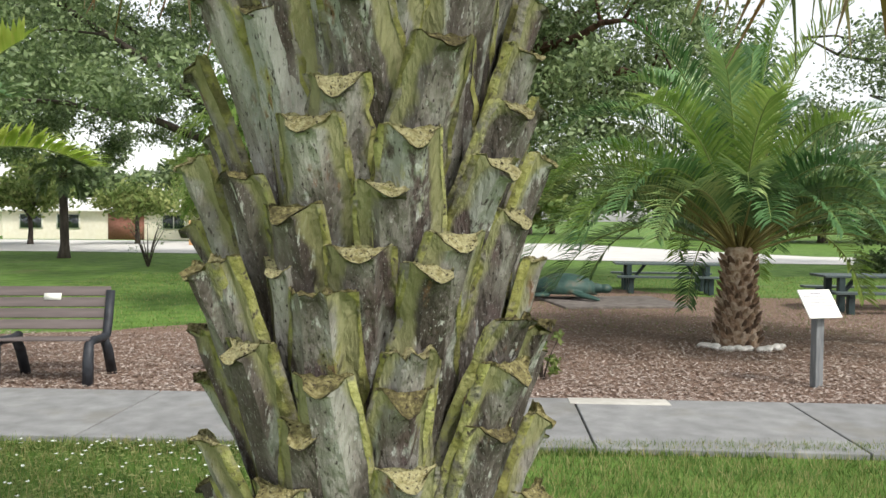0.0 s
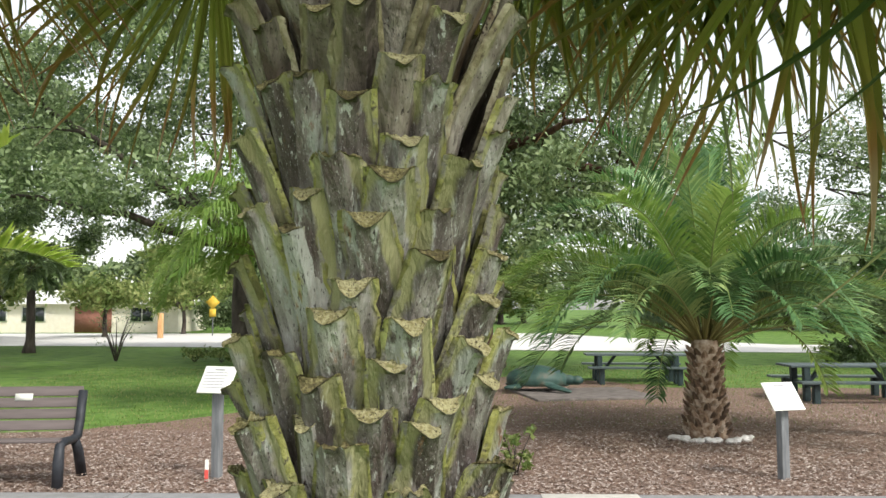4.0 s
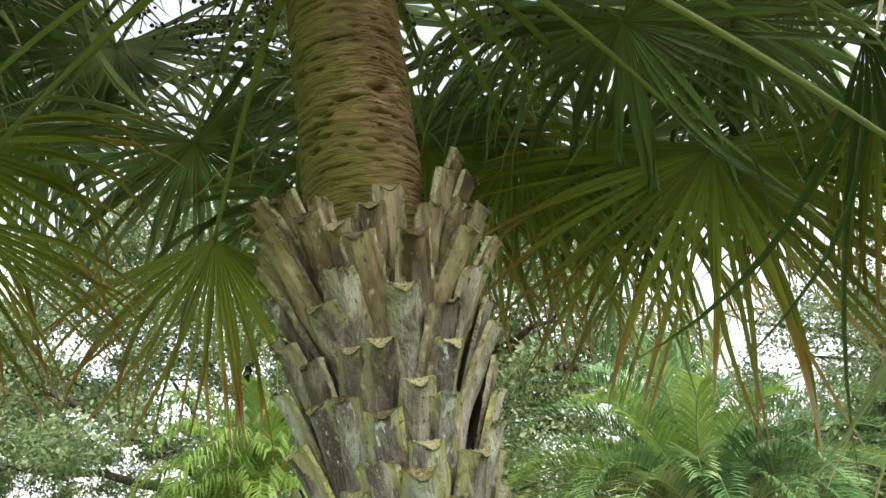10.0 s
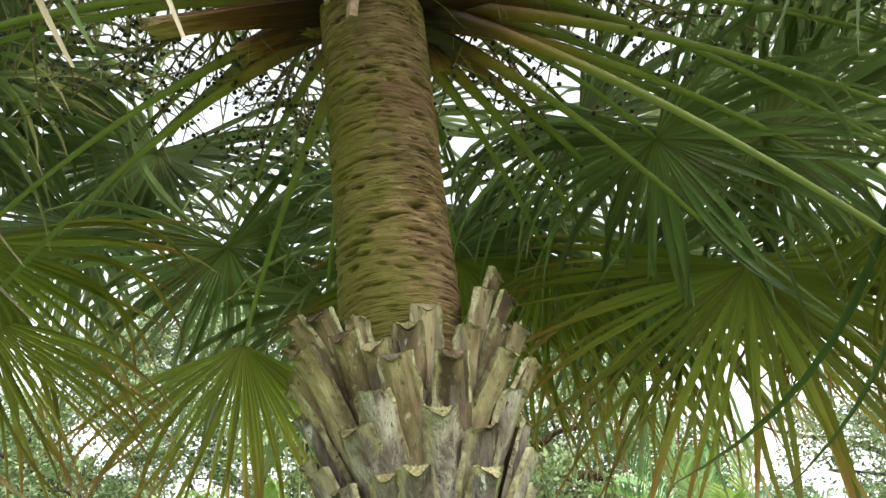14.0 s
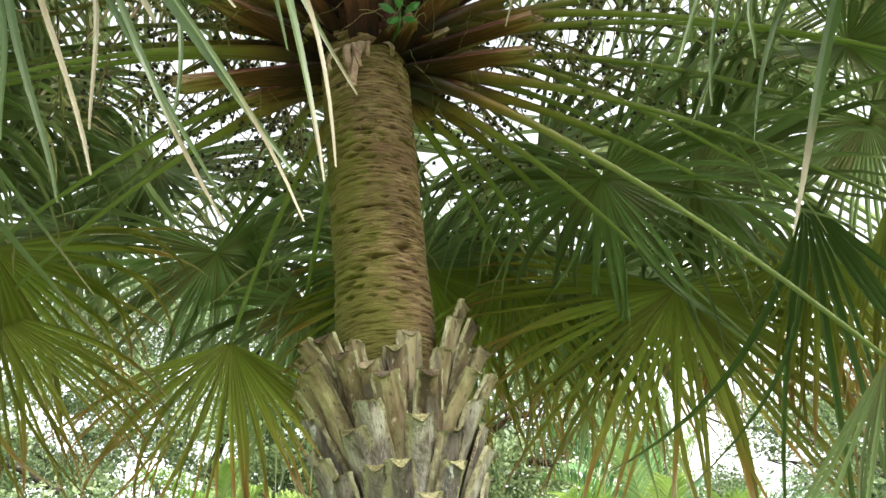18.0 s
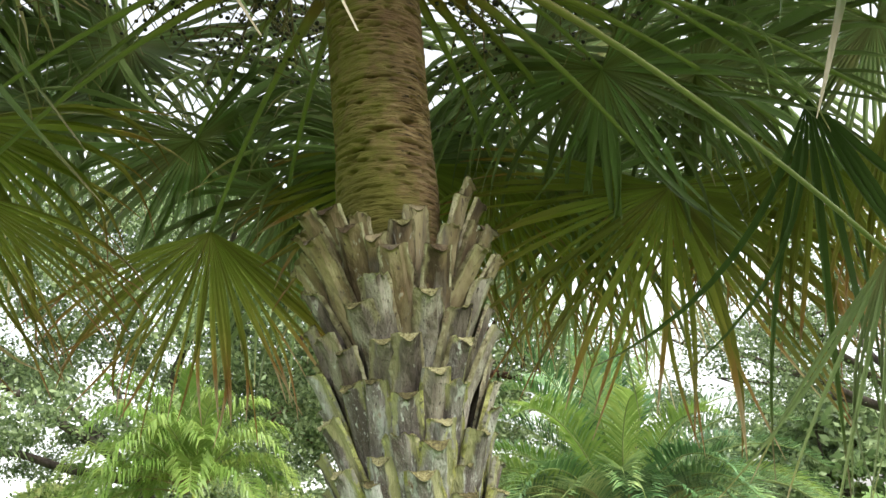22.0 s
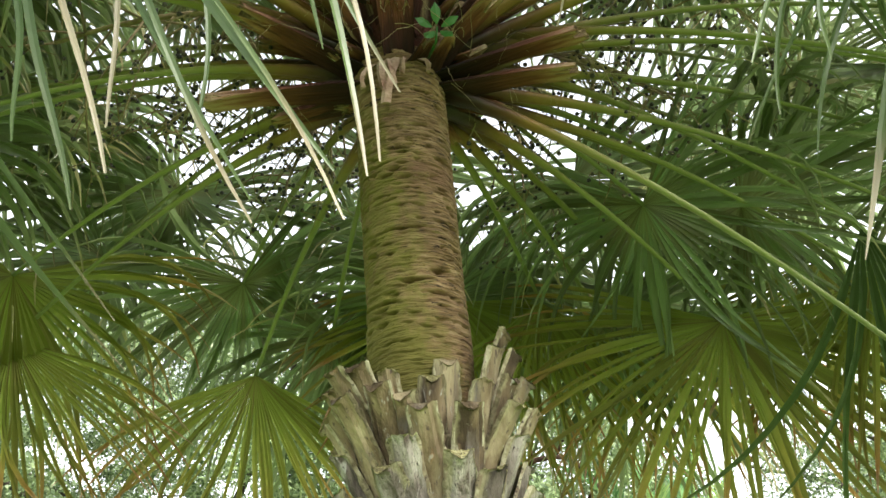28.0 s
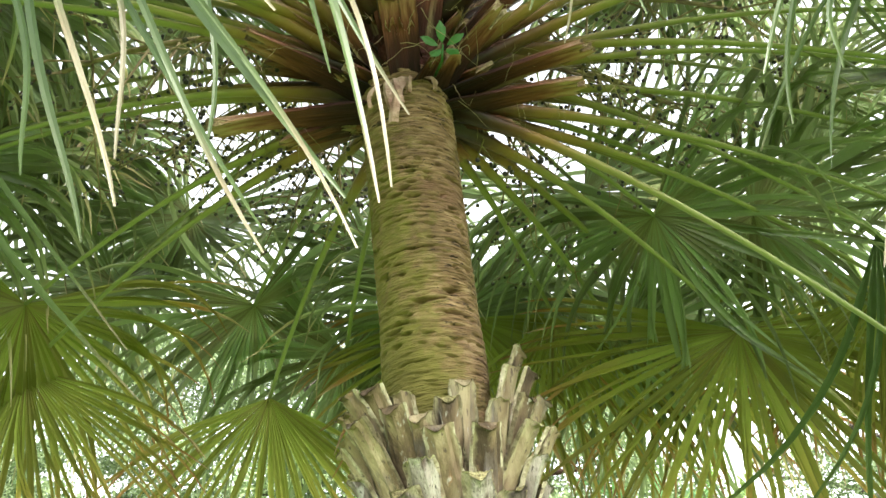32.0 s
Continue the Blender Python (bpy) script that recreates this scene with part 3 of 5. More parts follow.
def stem_mesh(g):
    """The bare stem: narrow overlapping rings parted by broken slits, with pits; the number a vertex says how mossy its side is."""
    rings, n = 560, 128
    holes = [(radians(a), z, w, h) for a, z, w, h in PITS]
    rr_ = random.Random(41)
    holes += [(rr_.uniform(0, 6.283), rr_.uniform(2.3, 2.85), rr_.uniform(0.004, 0.016), rr_.uniform(0.002, 0.0042)) for _ in range(120)]
    vs, fs, al = [], [], []
    for i in range(rings):
        z = 2.10 + (CROWN_Z + 0.12 - 2.10) * i / (rings - 1)
        u = (z - 2.25) / 0.6
        base = 0.0945 + 0.0035 * math.exp(-((z - 2.31) / 0.06) ** 2) + 0.004 * min(1.0, max(0, u - 0.2))
        c = axis_at(z) + Vector((-0.008, 0.0, 0))
        near = [q for q in holes if abs(q[1] - z) < q[3] * 3]
        for k in range(n):
            a = 2 * math.pi * k / n
            ca, sa = math.cos(a), math.sin(a)
            ph = z * 88 + 4.0 * noise.noise((0, 0, z * 9)) + 0.8 * noise.noise((ca * 1.1, sa * 1.1, z * 7)) + 0.16 * noise.noise((ca * 7, sa * 7, z * 25)) + 0.25 * ca
            ring, saw = math.floor(ph), ph % 1.0
            open_ = min(1.0, max(0.0, 0.2 + 3.2 * noise.noise((ca * 4.0, sa * 4.0, ring * 3.7))))
            slit = max(0.0, 1 - abs(saw - 0.85) / (0.12 + 0.1 * open_))
            lip = 0.0005 * (0.85 - saw) if saw < 0.85 else 0.0
            plate = 0.0014 * noise.noise((ca * 6, sa * 6, ring * 2.1)) + 0.0014 * noise.noise((ca * 14, sa * 14, z * 130)) + 0.0010 * noise.noise((ca * 30, sa * 30, z * 160))
            rr = base + lip + plate - (0.0008 + 0.0095 * open_) * slit + 0.002 * noise.noise((ca * 3, sa * 3, z * 12))
            for ha, hz, hw, hh in near:
                da = (a - ha + math.pi) % (2 * math.pi) - math.pi
                e = (da * 0.096 / hw) ** 2 + ((z - hz) / hh) ** 2
                if e < 6:
                    rr -= 0.014 * math.exp(-e * e * 0.7)
            vs.append(c + Vector((ca * rr, sa * rr, 0)))
            face = math.cos(a - radians(-142))
            low = max(0.0, 1 - (z - 2.2) / 0.2)
            al.append(0.72 * max(0.0, face) * (1 - max(0, u - 0.6) * 1.3) + 0.46 * low + 0.02)
    for i in range(rings - 1):
        for k in range(n):
            fs.append((i * n + k, i * n + (k + 1) % n, (i + 1) * n + (k + 1) % n, (i + 1) * n + k))
    return g.add(vs, fs, al)


def fan_leaf(palm, az, hub, mat, seed, aim=None, blade=0.78, segs=44, spread_deg=150, tilt=0.0, droop=0.5, base_z=2.95, axis_down=0.5, gap=0.5, width=1.0, loose=1.0):
    """A fan leaf: a stalk from the crown to the hub, and a pleated blade whose split segments hang at their tips."""
    r = random.Random(seed)
    out, tan = sector(az)
    hub = Vector(hub)
    start = axis_at(base_z) + out * 0.07
    mid = start.lerp(hub, 0.45) + Vector((0, 0, 0.10 + 0.12 * (start - hub).length * 0.5))
    pts, rad = [], []
    for i in range(13):
        t = i / 12
        p = start * (1 - t) ** 2 + mid * 2 * t * (1 - t) + hub * t * t
        pts.append(p)
        rad.append(0.022 * (1 - t) ** 4 + 0.0095 - 0.0025 * t)
    g = Geo()
    g.tube(pts, rad, 7, squash=0.6)
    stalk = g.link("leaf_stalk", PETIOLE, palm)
    g = Geo()
    heading = (pts[-1] - pts[-3]).normalized()
    a = (heading + Vector((0, 0, -axis_down))).normalized()
    a = (a + tan * r.uniform(-0.35, 0.35) + Vector((0, 0, r.uniform(-0.25, 0.2)))).normalized()
    tilt = tilt + r.uniform(-0.3, 0.3)
    side = a.cross(Vector((0, 0, 1))).normalized()
    if aim:
        a = Vector(aim).normalized()
        side = Vector((1, 0, 0)) - tan * 0.5
        side = (side - a * side.dot(a)).normalized()
    side = (side + Vector((0, 0, tilt))).normalized()
    nrm = side.cross(a).normalized()
    lim = radians(spread_deg)
    step = 2 * lim / (segs - 1)
    rows = 11
    for s in range(segs):
        ph = -lim + step * s
        d = (a * math.cos(ph) + side * math.sin(ph) + nrm * (0.22 * abs(math.sin(ph)) - 0.05)).normalized()
        across = (-a * math.sin(ph) + side * math.cos(ph)).normalized()
        L = blade * (0.74 + 0.26 * math.cos(ph * 0.62)) * (0.9 + 0.2 * r.random())
        split = (0.26 + 0.3 * r.random()) * blade * gap / 0.5
        sag = droop * (r.uniform(0.5, 1.5) if aim else r.uniform(0.9, 3.6))
        sway = r.gauss(0, 0.5 * loose)
        twist = r.gauss(0, 1.5 * loose)
        vs, fs, al = [], [], []
        p = hub.copy()
        dd = d.copy()
        n_ = nrm.copy()
        for i in range(rows):
            t = i / (rows - 1)
            rr = t * L
            full = 2 * max(rr, 0.012) * math.tan(step / 2) * 1.06
            cap_w = 2 * split * math.tan(step / 2) * 1.03
            w = min(full, cap_w) * width
            if rr > split:
                q = (rr - split) / max(L - split, 1e-3)
                w = cap_w * width * (0.72 * (1 - q ** 2.6) if aim and gap > 0.28 else 0.68 * (1 - q ** 1.7)) + 0.002
            fold = 0.52 * w
            if rr > split:
                fold *= 1.25
            vs += [p - across * w / 2 * 1.03 - n_ * fold / 2, p + n_ * fold / 2, p + across * w / 2 * 1.03 - n_ * fold / 2]
            al += [t, t * 0.97, t]
            hang = sag * (max(0, t - 0.18)) ** 1.5 * (0.36 if gap > 0.5 else 0.52)
            dd = (dd + Vector((0, 0, -hang)) + across * sway * t * 0.3).normalized()
            n_ = (n_ - dd * n_.dot(dd) + across * twist * t * 0.16).normalized()
            across = n_.cross(dd).normalized() if across.dot(n_.cross(dd)) > 0 else dd.cross(n_).normalized()
            p = p + dd * (L / (rows - 1))
        for i in range(rows - 1):
            b = 3 * i
            fs += [(b, b + 1, b + 4, b + 3), (b + 1, b + 2, b + 5, b + 4)]
        g.add(vs, fs, al)
    g.link("blade", mat, stalk, smooth=False)
    return stalk


palm = tagged(empty("fan_palm", AXIS[0], AXIS[1]), "fan palm with grey mossy cut leaf bases below a ringed stem", "palm tree")
palm.matrix_basis = Matrix.Identity(4)

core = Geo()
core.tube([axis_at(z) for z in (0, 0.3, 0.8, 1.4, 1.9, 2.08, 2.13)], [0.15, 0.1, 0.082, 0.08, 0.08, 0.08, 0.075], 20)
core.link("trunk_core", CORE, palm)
stem_mesh(Geo()).link("stem", STEM, palm)

CUTS = ((-77, 1.413), (-46, 1.438), (-106, 1.447), (-77, 1.472), (-100, 1.485), (-45, 1.49), (-74, 1.506), (-129, 1.504), (-42, 1.53), (-102, 1.552), (-69, 1.568), (-120, 1.569),
        (-90, 1.58), (-62, 1.591), (-33, 1.609), (-114, 1.611), (-81, 1.629), (-46, 1.65), (-75, 1.669), (-106, 1.679), (-38, 1.695), (-97, 1.709), (-66, 1.738), (-126, 1.769),
        (-91, 1.777), (-60, 1.786), (-118, 1.805), (-81, 1.82), (-104, 1.84), (-48, 1.837), (-75, 1.855), (-97, 1.90), (-63, 1.918), (-120, 1.93), (-57, 1.987), (-93, 1.992),
        (-77, 1.935), (-138, 1.985), (-108, 1.99), (-55, 2.046), (-122, 2.054), (-79, 2.066), (-111, 2.10), (-71, 2.142), (-98, 2.143), (-140, 1.57), (-134, 1.64))


def place_base(az_deg, z, k, fresh, r_cut=None):
    rr = random.Random(1000 + k)
    u = min(max((z - 1.9) / 0.35, 0.0), 1.0)
    side = min(1.0, abs(((az_deg + 90 + 180) % 360) - 180) / 70)
    lean = radians(rr.uniform(9, 15) + 13 * u + (7 * side if fresh else 0))
    reach = 0.143 + 0.042 * u + rr.uniform(-0.009, 0.013) + (0.02 * side * rr.random() if z < 1.75 else 0)
    if az_deg < -112 and z < 2.0:
        reach -= 0.012
    leaf_base(palm, z, radians(az_deg), lean, rr.uniform(0.17, 0.22), rr.uniform(0.066, 0.077) - 0.008 * fresh, rr.uniform(0.045, 0.055) - 0.004 * fresh - (0.014 * rr.random() * side if z < 1.75 else 0), rr.uniform(0.010, 0.0145) * (0.75 if fresh else 1.0),
              FRESH_BOOT if fresh else MID_BOOT if z > 1.92 + 0.1 * rr.random() else BOOT, MOSS_EDGE if z < 1.98 else PALE_EDGE, FRESH_BOOT if fresh and k % 3 else CUT_END, r_cut or reach, rr.uniform(-0.12, 0.12), k, torn=rr.random() < (0.15 if fresh else 0.12 + 0.2 * side))


for k, (az_deg, z) in enumerate(CUTS):
    place_base(az_deg, z, k, z > 2.13)
for k in range(-185, 122):
    z = 1.4 + k * 0.0066
    az_deg = (20 + 137.508 * k) % 360
    if (z > 1.405 and 225 < az_deg < 328) or z > 2.16 or (z < 1.2 and k % 2):
        continue
    place_base(az_deg, z, 500 + k, z > 2.13)
for k in range(13):
    rr = random.Random(80 + k)
    place_base(8 + 200 / 12 * k + rr.uniform(-5, 5), 2.205 + rr.uniform(-0.045, 0.035), 900 + k, True)
# the newest leaf bases, whose tips ring the stem's foot: direction, height, reach
for k, (az_deg, z, reach) in enumerate(((-146, 2.224, 0.2), (-135, 2.227, 0.18), (-141, 2.173, 0.2), (-121, 2.216, 0.15), (-124, 2.188, 0.17), (-99, 2.14, 0.165), (-91, 2.199, 0.135), (-76, 2.231, 0.122), (-70, 2.141, 0.165),
                                        (-54, 2.195, 0.15), (-28, 2.27, 0.14), (-10, 2.312, 0.15), (-14, 2.265, 0.165), (-18, 2.206, 0.18), (-36, 2.2, 0.17), (-40, 2.15, 0.18), (-110, 2.17, 0.155), (-157, 2.2, 0.19), (-5, 2.16, 0.19))):
    place_base(az_deg, z, 960 + k, True, reach)

# crown: dark fibre, cut stubs, leaves
fib = Geo()
fib.tube([axis_at(z) for z in (2.93, 2.95, 2.98, 3.02, 3.12, 3.3, 3.6)], [0.085, 0.1, 0.11, 0.115, 0.115, 0.1, 0.05], 24)
fib.link("crown_fibre", FIBRE, palm)


def stub(az, z, elev, length, w0, w1, seed, thick=0.016, bend=-0.02):
    """A cut leaf stalk: a thick, grooved, splitting strap with a ragged end, built along its own x."""
    r = random.Random(seed)
    out, tan = sector(az)
    d = (out * math.cos(elev) + Vector((0, 0, 1)) * math.sin(elev)).normalized()
    nrm = tan.cross(d).normalized()
    start = axis_at(z) + out * 0.07
    m = Matrix(((d.x, tan.x, -nrm.x, start.x), (d.y, tan.y, -nrm.y, start.y), (d.z, tan.z, -nrm.z, start.z), (0, 0, 0, 1)))
    rows, cols = 9, 11
    ends = [r.uniform(-0.028, 0.006) + (-0.03 if r.random() < 0.15 else 0) for _ in range(cols)]
    rib = [r.uniform(-0.0028, 0.0028) for _ in range(cols)]

    def spot(i, j, under):
        t = i / (rows - 1)
        s = j / (cols - 1) * 2 - 1
        w = w0 + (w1 - w0) * min(1.0, 1.5 * t)
        x = length * t + (ends[j] * max(0, t - 0.75) / 0.25)
        body = thick * (0.9 + 0.3 * t) * (1 - abs(s) ** 2.2) + rib[j] * (0.4 + t) + 0.002 * noise.noise((s * 4 + seed, t * 7, 3))
        return Vector((x, s * w / 2 * (1 + 0.06 * noise.noise((t * 6, seed, s))), (body if under else -0.25 * body) - 0.5 * s * s * w * 0.3 + bend * t * t))

    low = [spot(i, j, True) for i in range(rows) for j in range(cols)]
    top = [spot(i, j, False) for i in range(rows) for j in range(cols)]
    n, fs = rows * cols, []
    for i in range(rows - 1):
        for j in range(cols - 1):
            q = (i * cols + j, i * cols + j + 1, (i + 1) * cols + j + 1, (i + 1) * cols + j)
            fs += [q, tuple(n + k for k in q)[::-1]]
        for j in (0, cols - 1):
            q = (i * cols + j, (i + 1) * cols + j, n + (i + 1) * cols + j, n + i * cols + j)
            fs.append(q if j == 0 else q[::-1])
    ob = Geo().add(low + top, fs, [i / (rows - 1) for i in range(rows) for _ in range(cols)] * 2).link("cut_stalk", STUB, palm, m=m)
    e = (rows - 1) * cols
    vs, fs = [], []
    for j in range(cols):
        a, b = low[e + j], top[e + j]
        vs += [a, a.lerp(b, 0.5) + Vector((r.uniform(-0.006, 0.002), 0, 0)), b]
    for j in range(cols - 1):
        fs += [(3 * j, 3 * j + 3, 3 * j + 4, 3 * j + 1), (3 * j + 1, 3 * j + 4, 3 * j + 5, 3 * j + 2)]
    for j in range(0, cols - 1):            # split fibres past the cut
        if r.random() < 0.5:
            a = low[e + j].lerp(top[e + j], r.random())
            k = len(vs)
            L = r.uniform(0.008, 0.035)
            vs += [a, a + Vector((0, 0.003, 0)), a + Vector((L, r.uniform(-0.006, 0.006), r.uniform(-0.006, 0.01)))]
            fs.append((k, k + 1, k + 2))
    Geo().add(vs, fs).link("cut_end", STUB_END, ob)


for k, (az, z, elev, length, w0, w1) in enumerate((
        (-95, 2.905, 47, 0.22, 0.062, 0.078), (-106, 2.95, 58, 0.24, 0.05, 0.05), (-160, 2.91, 24, 0.31, 0.075, 0.055), (-153, 2.94, 34, 0.29, 0.07, 0.05), (-132, 2.93, 42, 0.22, 0.055, 0.036),
        (187, 2.90, -7, 0.36, 0.085, 0.05), (-22, 2.90, 7, 0.34, 0.075, 0.045), (-14, 2.88, 2, 0.31, 0.07, 0.05), (-46, 2.91, 25, 0.23, 0.07, 0.048), (-32, 2.96, 36, 0.36, 0.075, 0.05),
        (-72, 2.96, 52, 0.26, 0.08, 0.06), (-120, 2.98, 52, 0.26, 0.075, 0.05), (-60, 3.02, 50, 0.26, 0.07, 0.05), (-84, 3.05, 62, 0.26, 0.07, 0.05), (-142, 3.0, 46, 0.28, 0.07, 0.05),
        (20, 2.9, 5, 0.2, 0.07, 0.05), (160, 2.9, 4, 0.24, 0.07, 0.05), (60, 2.9, 10, 0.2, 0.07, 0.05), (110, 2.9, 8, 0.2, 0.07, 0.05), (-5, 2.98, 24, 0.28, 0.07, 0.05), (172, 2.98, 26, 0.28, 0.07, 0.05))):
    stub(radians(az), z, radians(elev), length, w0, w1, 300 + k)
for k in range(22):
    stub(radians(-200 + 137.5 * k), 2.89 + 0.011 * k, radians(20 + 1.9 * k), 0.09 + 0.06 * ((k * 7) % 5) / 5, 0.085, 0.05 + 0.02 * ((k * 3) % 4) / 4, 340 + k)

HUBS = [  # azimuth, reach, height, blade, droop, tilt, down, aged
    (112, 1.29, 2.675, 0.68, 0.5, 0.05, 1.6, 1), (38, 1.17, 2.60, 0.79, 0.5, -0.05, 1.3, 1), (37, 0.85, 2.88, 0.7, 0.6, 0.1, 0.55, 0), (66, 1.16, 2.83, 0.7, 1.2, 0.0, 0.7, 1),
    (52, 0.9, 3.09, 0.7, 0.6, 0.1, 0.3, 0), (152, 1.3, 3.45, 0.82, 0.7, 0.0, 0.5, 0), (124, 1.34, 3.34, 0.84, 0.6, 0.1, 0.35, 0), (147, 1.30, 2.84, 0.86, 0.6, 0.05, 0.6, 1),
    (3, 1.06, 2.16, 0.62, 0.25, 0.0, 0.7, 0), (6, 1.30, 3.05, 0.86, 0.7, 0.0, 0.5, 0), (165, 1.30, 3.02, 0.9, 0.7, 0.1, 0.5, 0), (22, 1.35, 3.3, 0.86, 0.7, -0.05, 0.4, 0),
    (88, 1.35, 3.6, 0.8, 0.6, 0.0, 0.2, 0), (-8, 1.25, 3.35, 0.86, 0.8, 0.1, 0.35, 0), (180, 1.25, 3.4, 0.86, 0.8, 0.0, 0.35, 0), (-28, 1.2, 3.1, 0.85, 0.9, 0.0, 0.5, 0),
    (205, 1.2, 3.15, 0.85, 0.9, 0.0, 0.5, 0), (-48, 1.15, 3.5, 0.85, 1.0, 0.0, 0.3, 0), (228, 1.15, 3.5, 0.85, 1.0, 0.0, 0.3, 0), (30, 1.15, 2.9, 0.8, 0.9, 0.1, 0.9, 0),
    (78, 1.55, 3.15, 0.8, 0.8, -0.1, 0.6, 0), (48, 1.6, 3.45, 0.85, 0.9, 0.0, 0.5, 0), (14, 1.5, 2.95, 0.9, 1.0, -0.1, 0.7, 0), (158, 1.5, 3.25, 0.9, 1.0, 0.1, 0.6, 0),
    (2, 1.35, 3.15, 0.85, 1.0, 0.1, 1.0, 0), (172, 1.1, 2.95, 0.85, 1.0, 0.0, 0.9, 0), (-16, 1.3, 3.05, 0.85, 1.2, 0.0, 0.8, 0), (194, 1.3, 3.1, 0.85, 1.2, 0.0, 0.8, 0),
    (26, 1.0, 3.75, 0.8, 0.9, 0.0, 0.4, 0), (82, 1.2, 2.92, 0.8, 0.8, 0.1, 0.8, 0), (93, 1.35, 3.2, 0.8, 0.8, -0.1, 0.6, 0), (55, 1.55, 2.9, 0.85, 0.8, 0.1, 0.7, 0),
    (31, 1.5, 3.15, 0.85, 0.9, 0.2, 0.6, 0), (178, 1.0, 3.35, 0.8, 1.0, 0.1, 0.5, 0), (160, 1.15, 3.75, 0.85, 0.9, -0.1, 0.4, 0), (200, 0.9, 3.62, 0.8, 1.0, 0.0, 0.4, 0),
    (-2, 1.0, 3.62, 0.8, 1.0, 0.0, 0.4, 0), (-18, 0.9, 3.4, 0.8, 1.1, 0.0, 0.5, 0), (130, 1.6, 3.15, 0.85, 0.8, 0.0, 0.6, 0), (168, 1.25, 3.62, 0.8, 0.7, 0.0, 0.4, 0),
    (112, 0.8, 4.1, 0.8, 0.7, 0.0, 0.3, 0), (91, 0.95, 4.35, 0.8, 0.7, 0.0, 0.2, 0), (44, 0.95, 4.05, 0.8, 0.8, 0.0, 0.3, 0), (136, 0.95, 4.05, 0.8, 0.8, 0.0, 0.3, 0),
    (-75, 1.0, 3.75, 0.8, 0.9, 0.0, 0.2, 0), (-102, 1.0, 3.9, 0.8, 0.9, 0.0, 0.2, 0), (-128, 1.0, 3.8, 0.8, 0.9, 0.0, 0.2, 0), (18, 1.0, 4.0, 0.8, 0.8, 0.0, 0.3, 0),
    (163, 1.0, 4.1, 0.8, 0.8, 0.0, 0.3, 0),
    (114, 1.32, 3.02, 0.84, 0.7, 0.0, 0.6, 0), (208, 1.1, 3.3, 0.85, 1.0, 0.0, 0.5, 0), (222, 1.2, 3.22, 0.85, 1.0, 0.0, 0.5, 0), (190, 1.2, 3.1, 0.85, 1.0, 0.0, 0.6, 0), (128, 1.5, 3.35, 0.84, 0.8, 0.0, 0.6, 0),
]
LOW = len(HUBS)
HUBS += [(24, 1.45, 2.66, 0.64, 0.5, 0.05, 1.0, 1), (52, 1.55, 2.78, 0.66, 0.5, -0.05, 1.0, 1), (80, 1.2, 2.9, 0.7, 0.6, 0.0, 1.0, 1), (79, 1.35, 3.14, 0.7, 0.6, 0.0, 1.0, 0), (84, 1.3, 2.98, 0.8, 0.8, 0.1, 0.8, 0), (100, 1.35, 2.86, 0.8, 0.8, 0.0, 0.9, 0), (58, 1.3, 2.75, 0.8, 0.8, 0.0, 0.9, 0)]
HUBS += [(15, 1.5, 2.70, 0.66, 0.5, 0.05, 1.0, 1), (33, 1.6, 2.84, 0.68, 0.5, -0.05, 1.0, 1), (141, 1.5, 2.74, 0.66, 0.5, 0.05, 1.0, 1)]
HUBS += [(140, 1.45, 3.6, 0.82, 0.7, 0.0, 0.4, 0), (185, 1.2, 3.5, 0.82, 0.7, 0.0, 0.4, 0)]
for k in range(13):              # leaves arching towards the lawn, out of view, added to shade the trunk
    HUBS.append((-155 + 130 * ((k * 5) % 13) / 12, 0.95 + 0.09 * (k % 5), 3.5 + 0.03 * k, 0.8, 0.5, 0.0, 0.1, 0))
for k in range(30):              # the upper crown, mostly out of view, added to shade stem and fans
    u = k / 29
    if 45 < (137.508 * k + 25) % 360 < 95 and k < 16:
        continue
    HUBS.append(((137.508 * k + 25) % 360, 1.3 - 0.85 * u, 3.85 + 0.95 * u, 0.82, 0.9, 0.0, 0.25, 0))
AIMS = {0: (0.12, -0.1, -1.0), 1: (0.05, -0.2, -1.0), 3: (0.06, -0.2, -1.0), 8: (0.0, -0.2, -1.0), LOW: (0.1, -0.2, -1.0), LOW + 1: (0.05, -0.2, -1.0), LOW + 2: (-0.1, -0.2, -1.0), LOW + 3: (0.0, -0.2, -1.0), LOW + 7: (0.05, -0.2, -1.0), LOW + 8: (-0.05, -0.2, -1.0), LOW + 9: (-0.05, -0.2, -1.0)}      # the lowest, hanging leaves
SPREADS = {0: 68, 1: 112, 3: 55, 8: 52, LOW: 80, LOW + 1: 85, LOW + 2: 100, LOW + 3: 75, LOW + 7: 48, LOW + 8: 75, LOW + 9: 75}
SEGMENTS = {LOW + 7: 24, 0: 38, 1: 52, 3: 34, 8: 24, LOW: 40, LOW + 1: 44, LOW + 2: 44}
for i, (az, reach, z, blade, droop, tilt, down, aged) in enumerate(HUBS):
    o, _ = sector(radians(az))
    h = Vector((AXIS[0], AXIS[1], 0)) + o * reach
    fan_leaf(palm, radians(az), (h.x, h.y, z), FAN if aged else FAN_FRESH, 40 + i, aim=AIMS.get(i), blade=blade, droop=droop, tilt=tilt, axis_down=down,
             base_z=2.90 + 0.11 * max(0.0, z - 2.6) + 0.36 * max(0.0, z - 3.45), segs=SEGMENTS.get(i, 50), spread_deg=SPREADS.get(i, 116 if aged else 138), gap=(0.3 if i == 8 else 0.42) if aged else 0.22 if -30 < az < 24 else 0.38, width=1.0 if aged else 1.02, loose=0.55 if aged else 1.15)

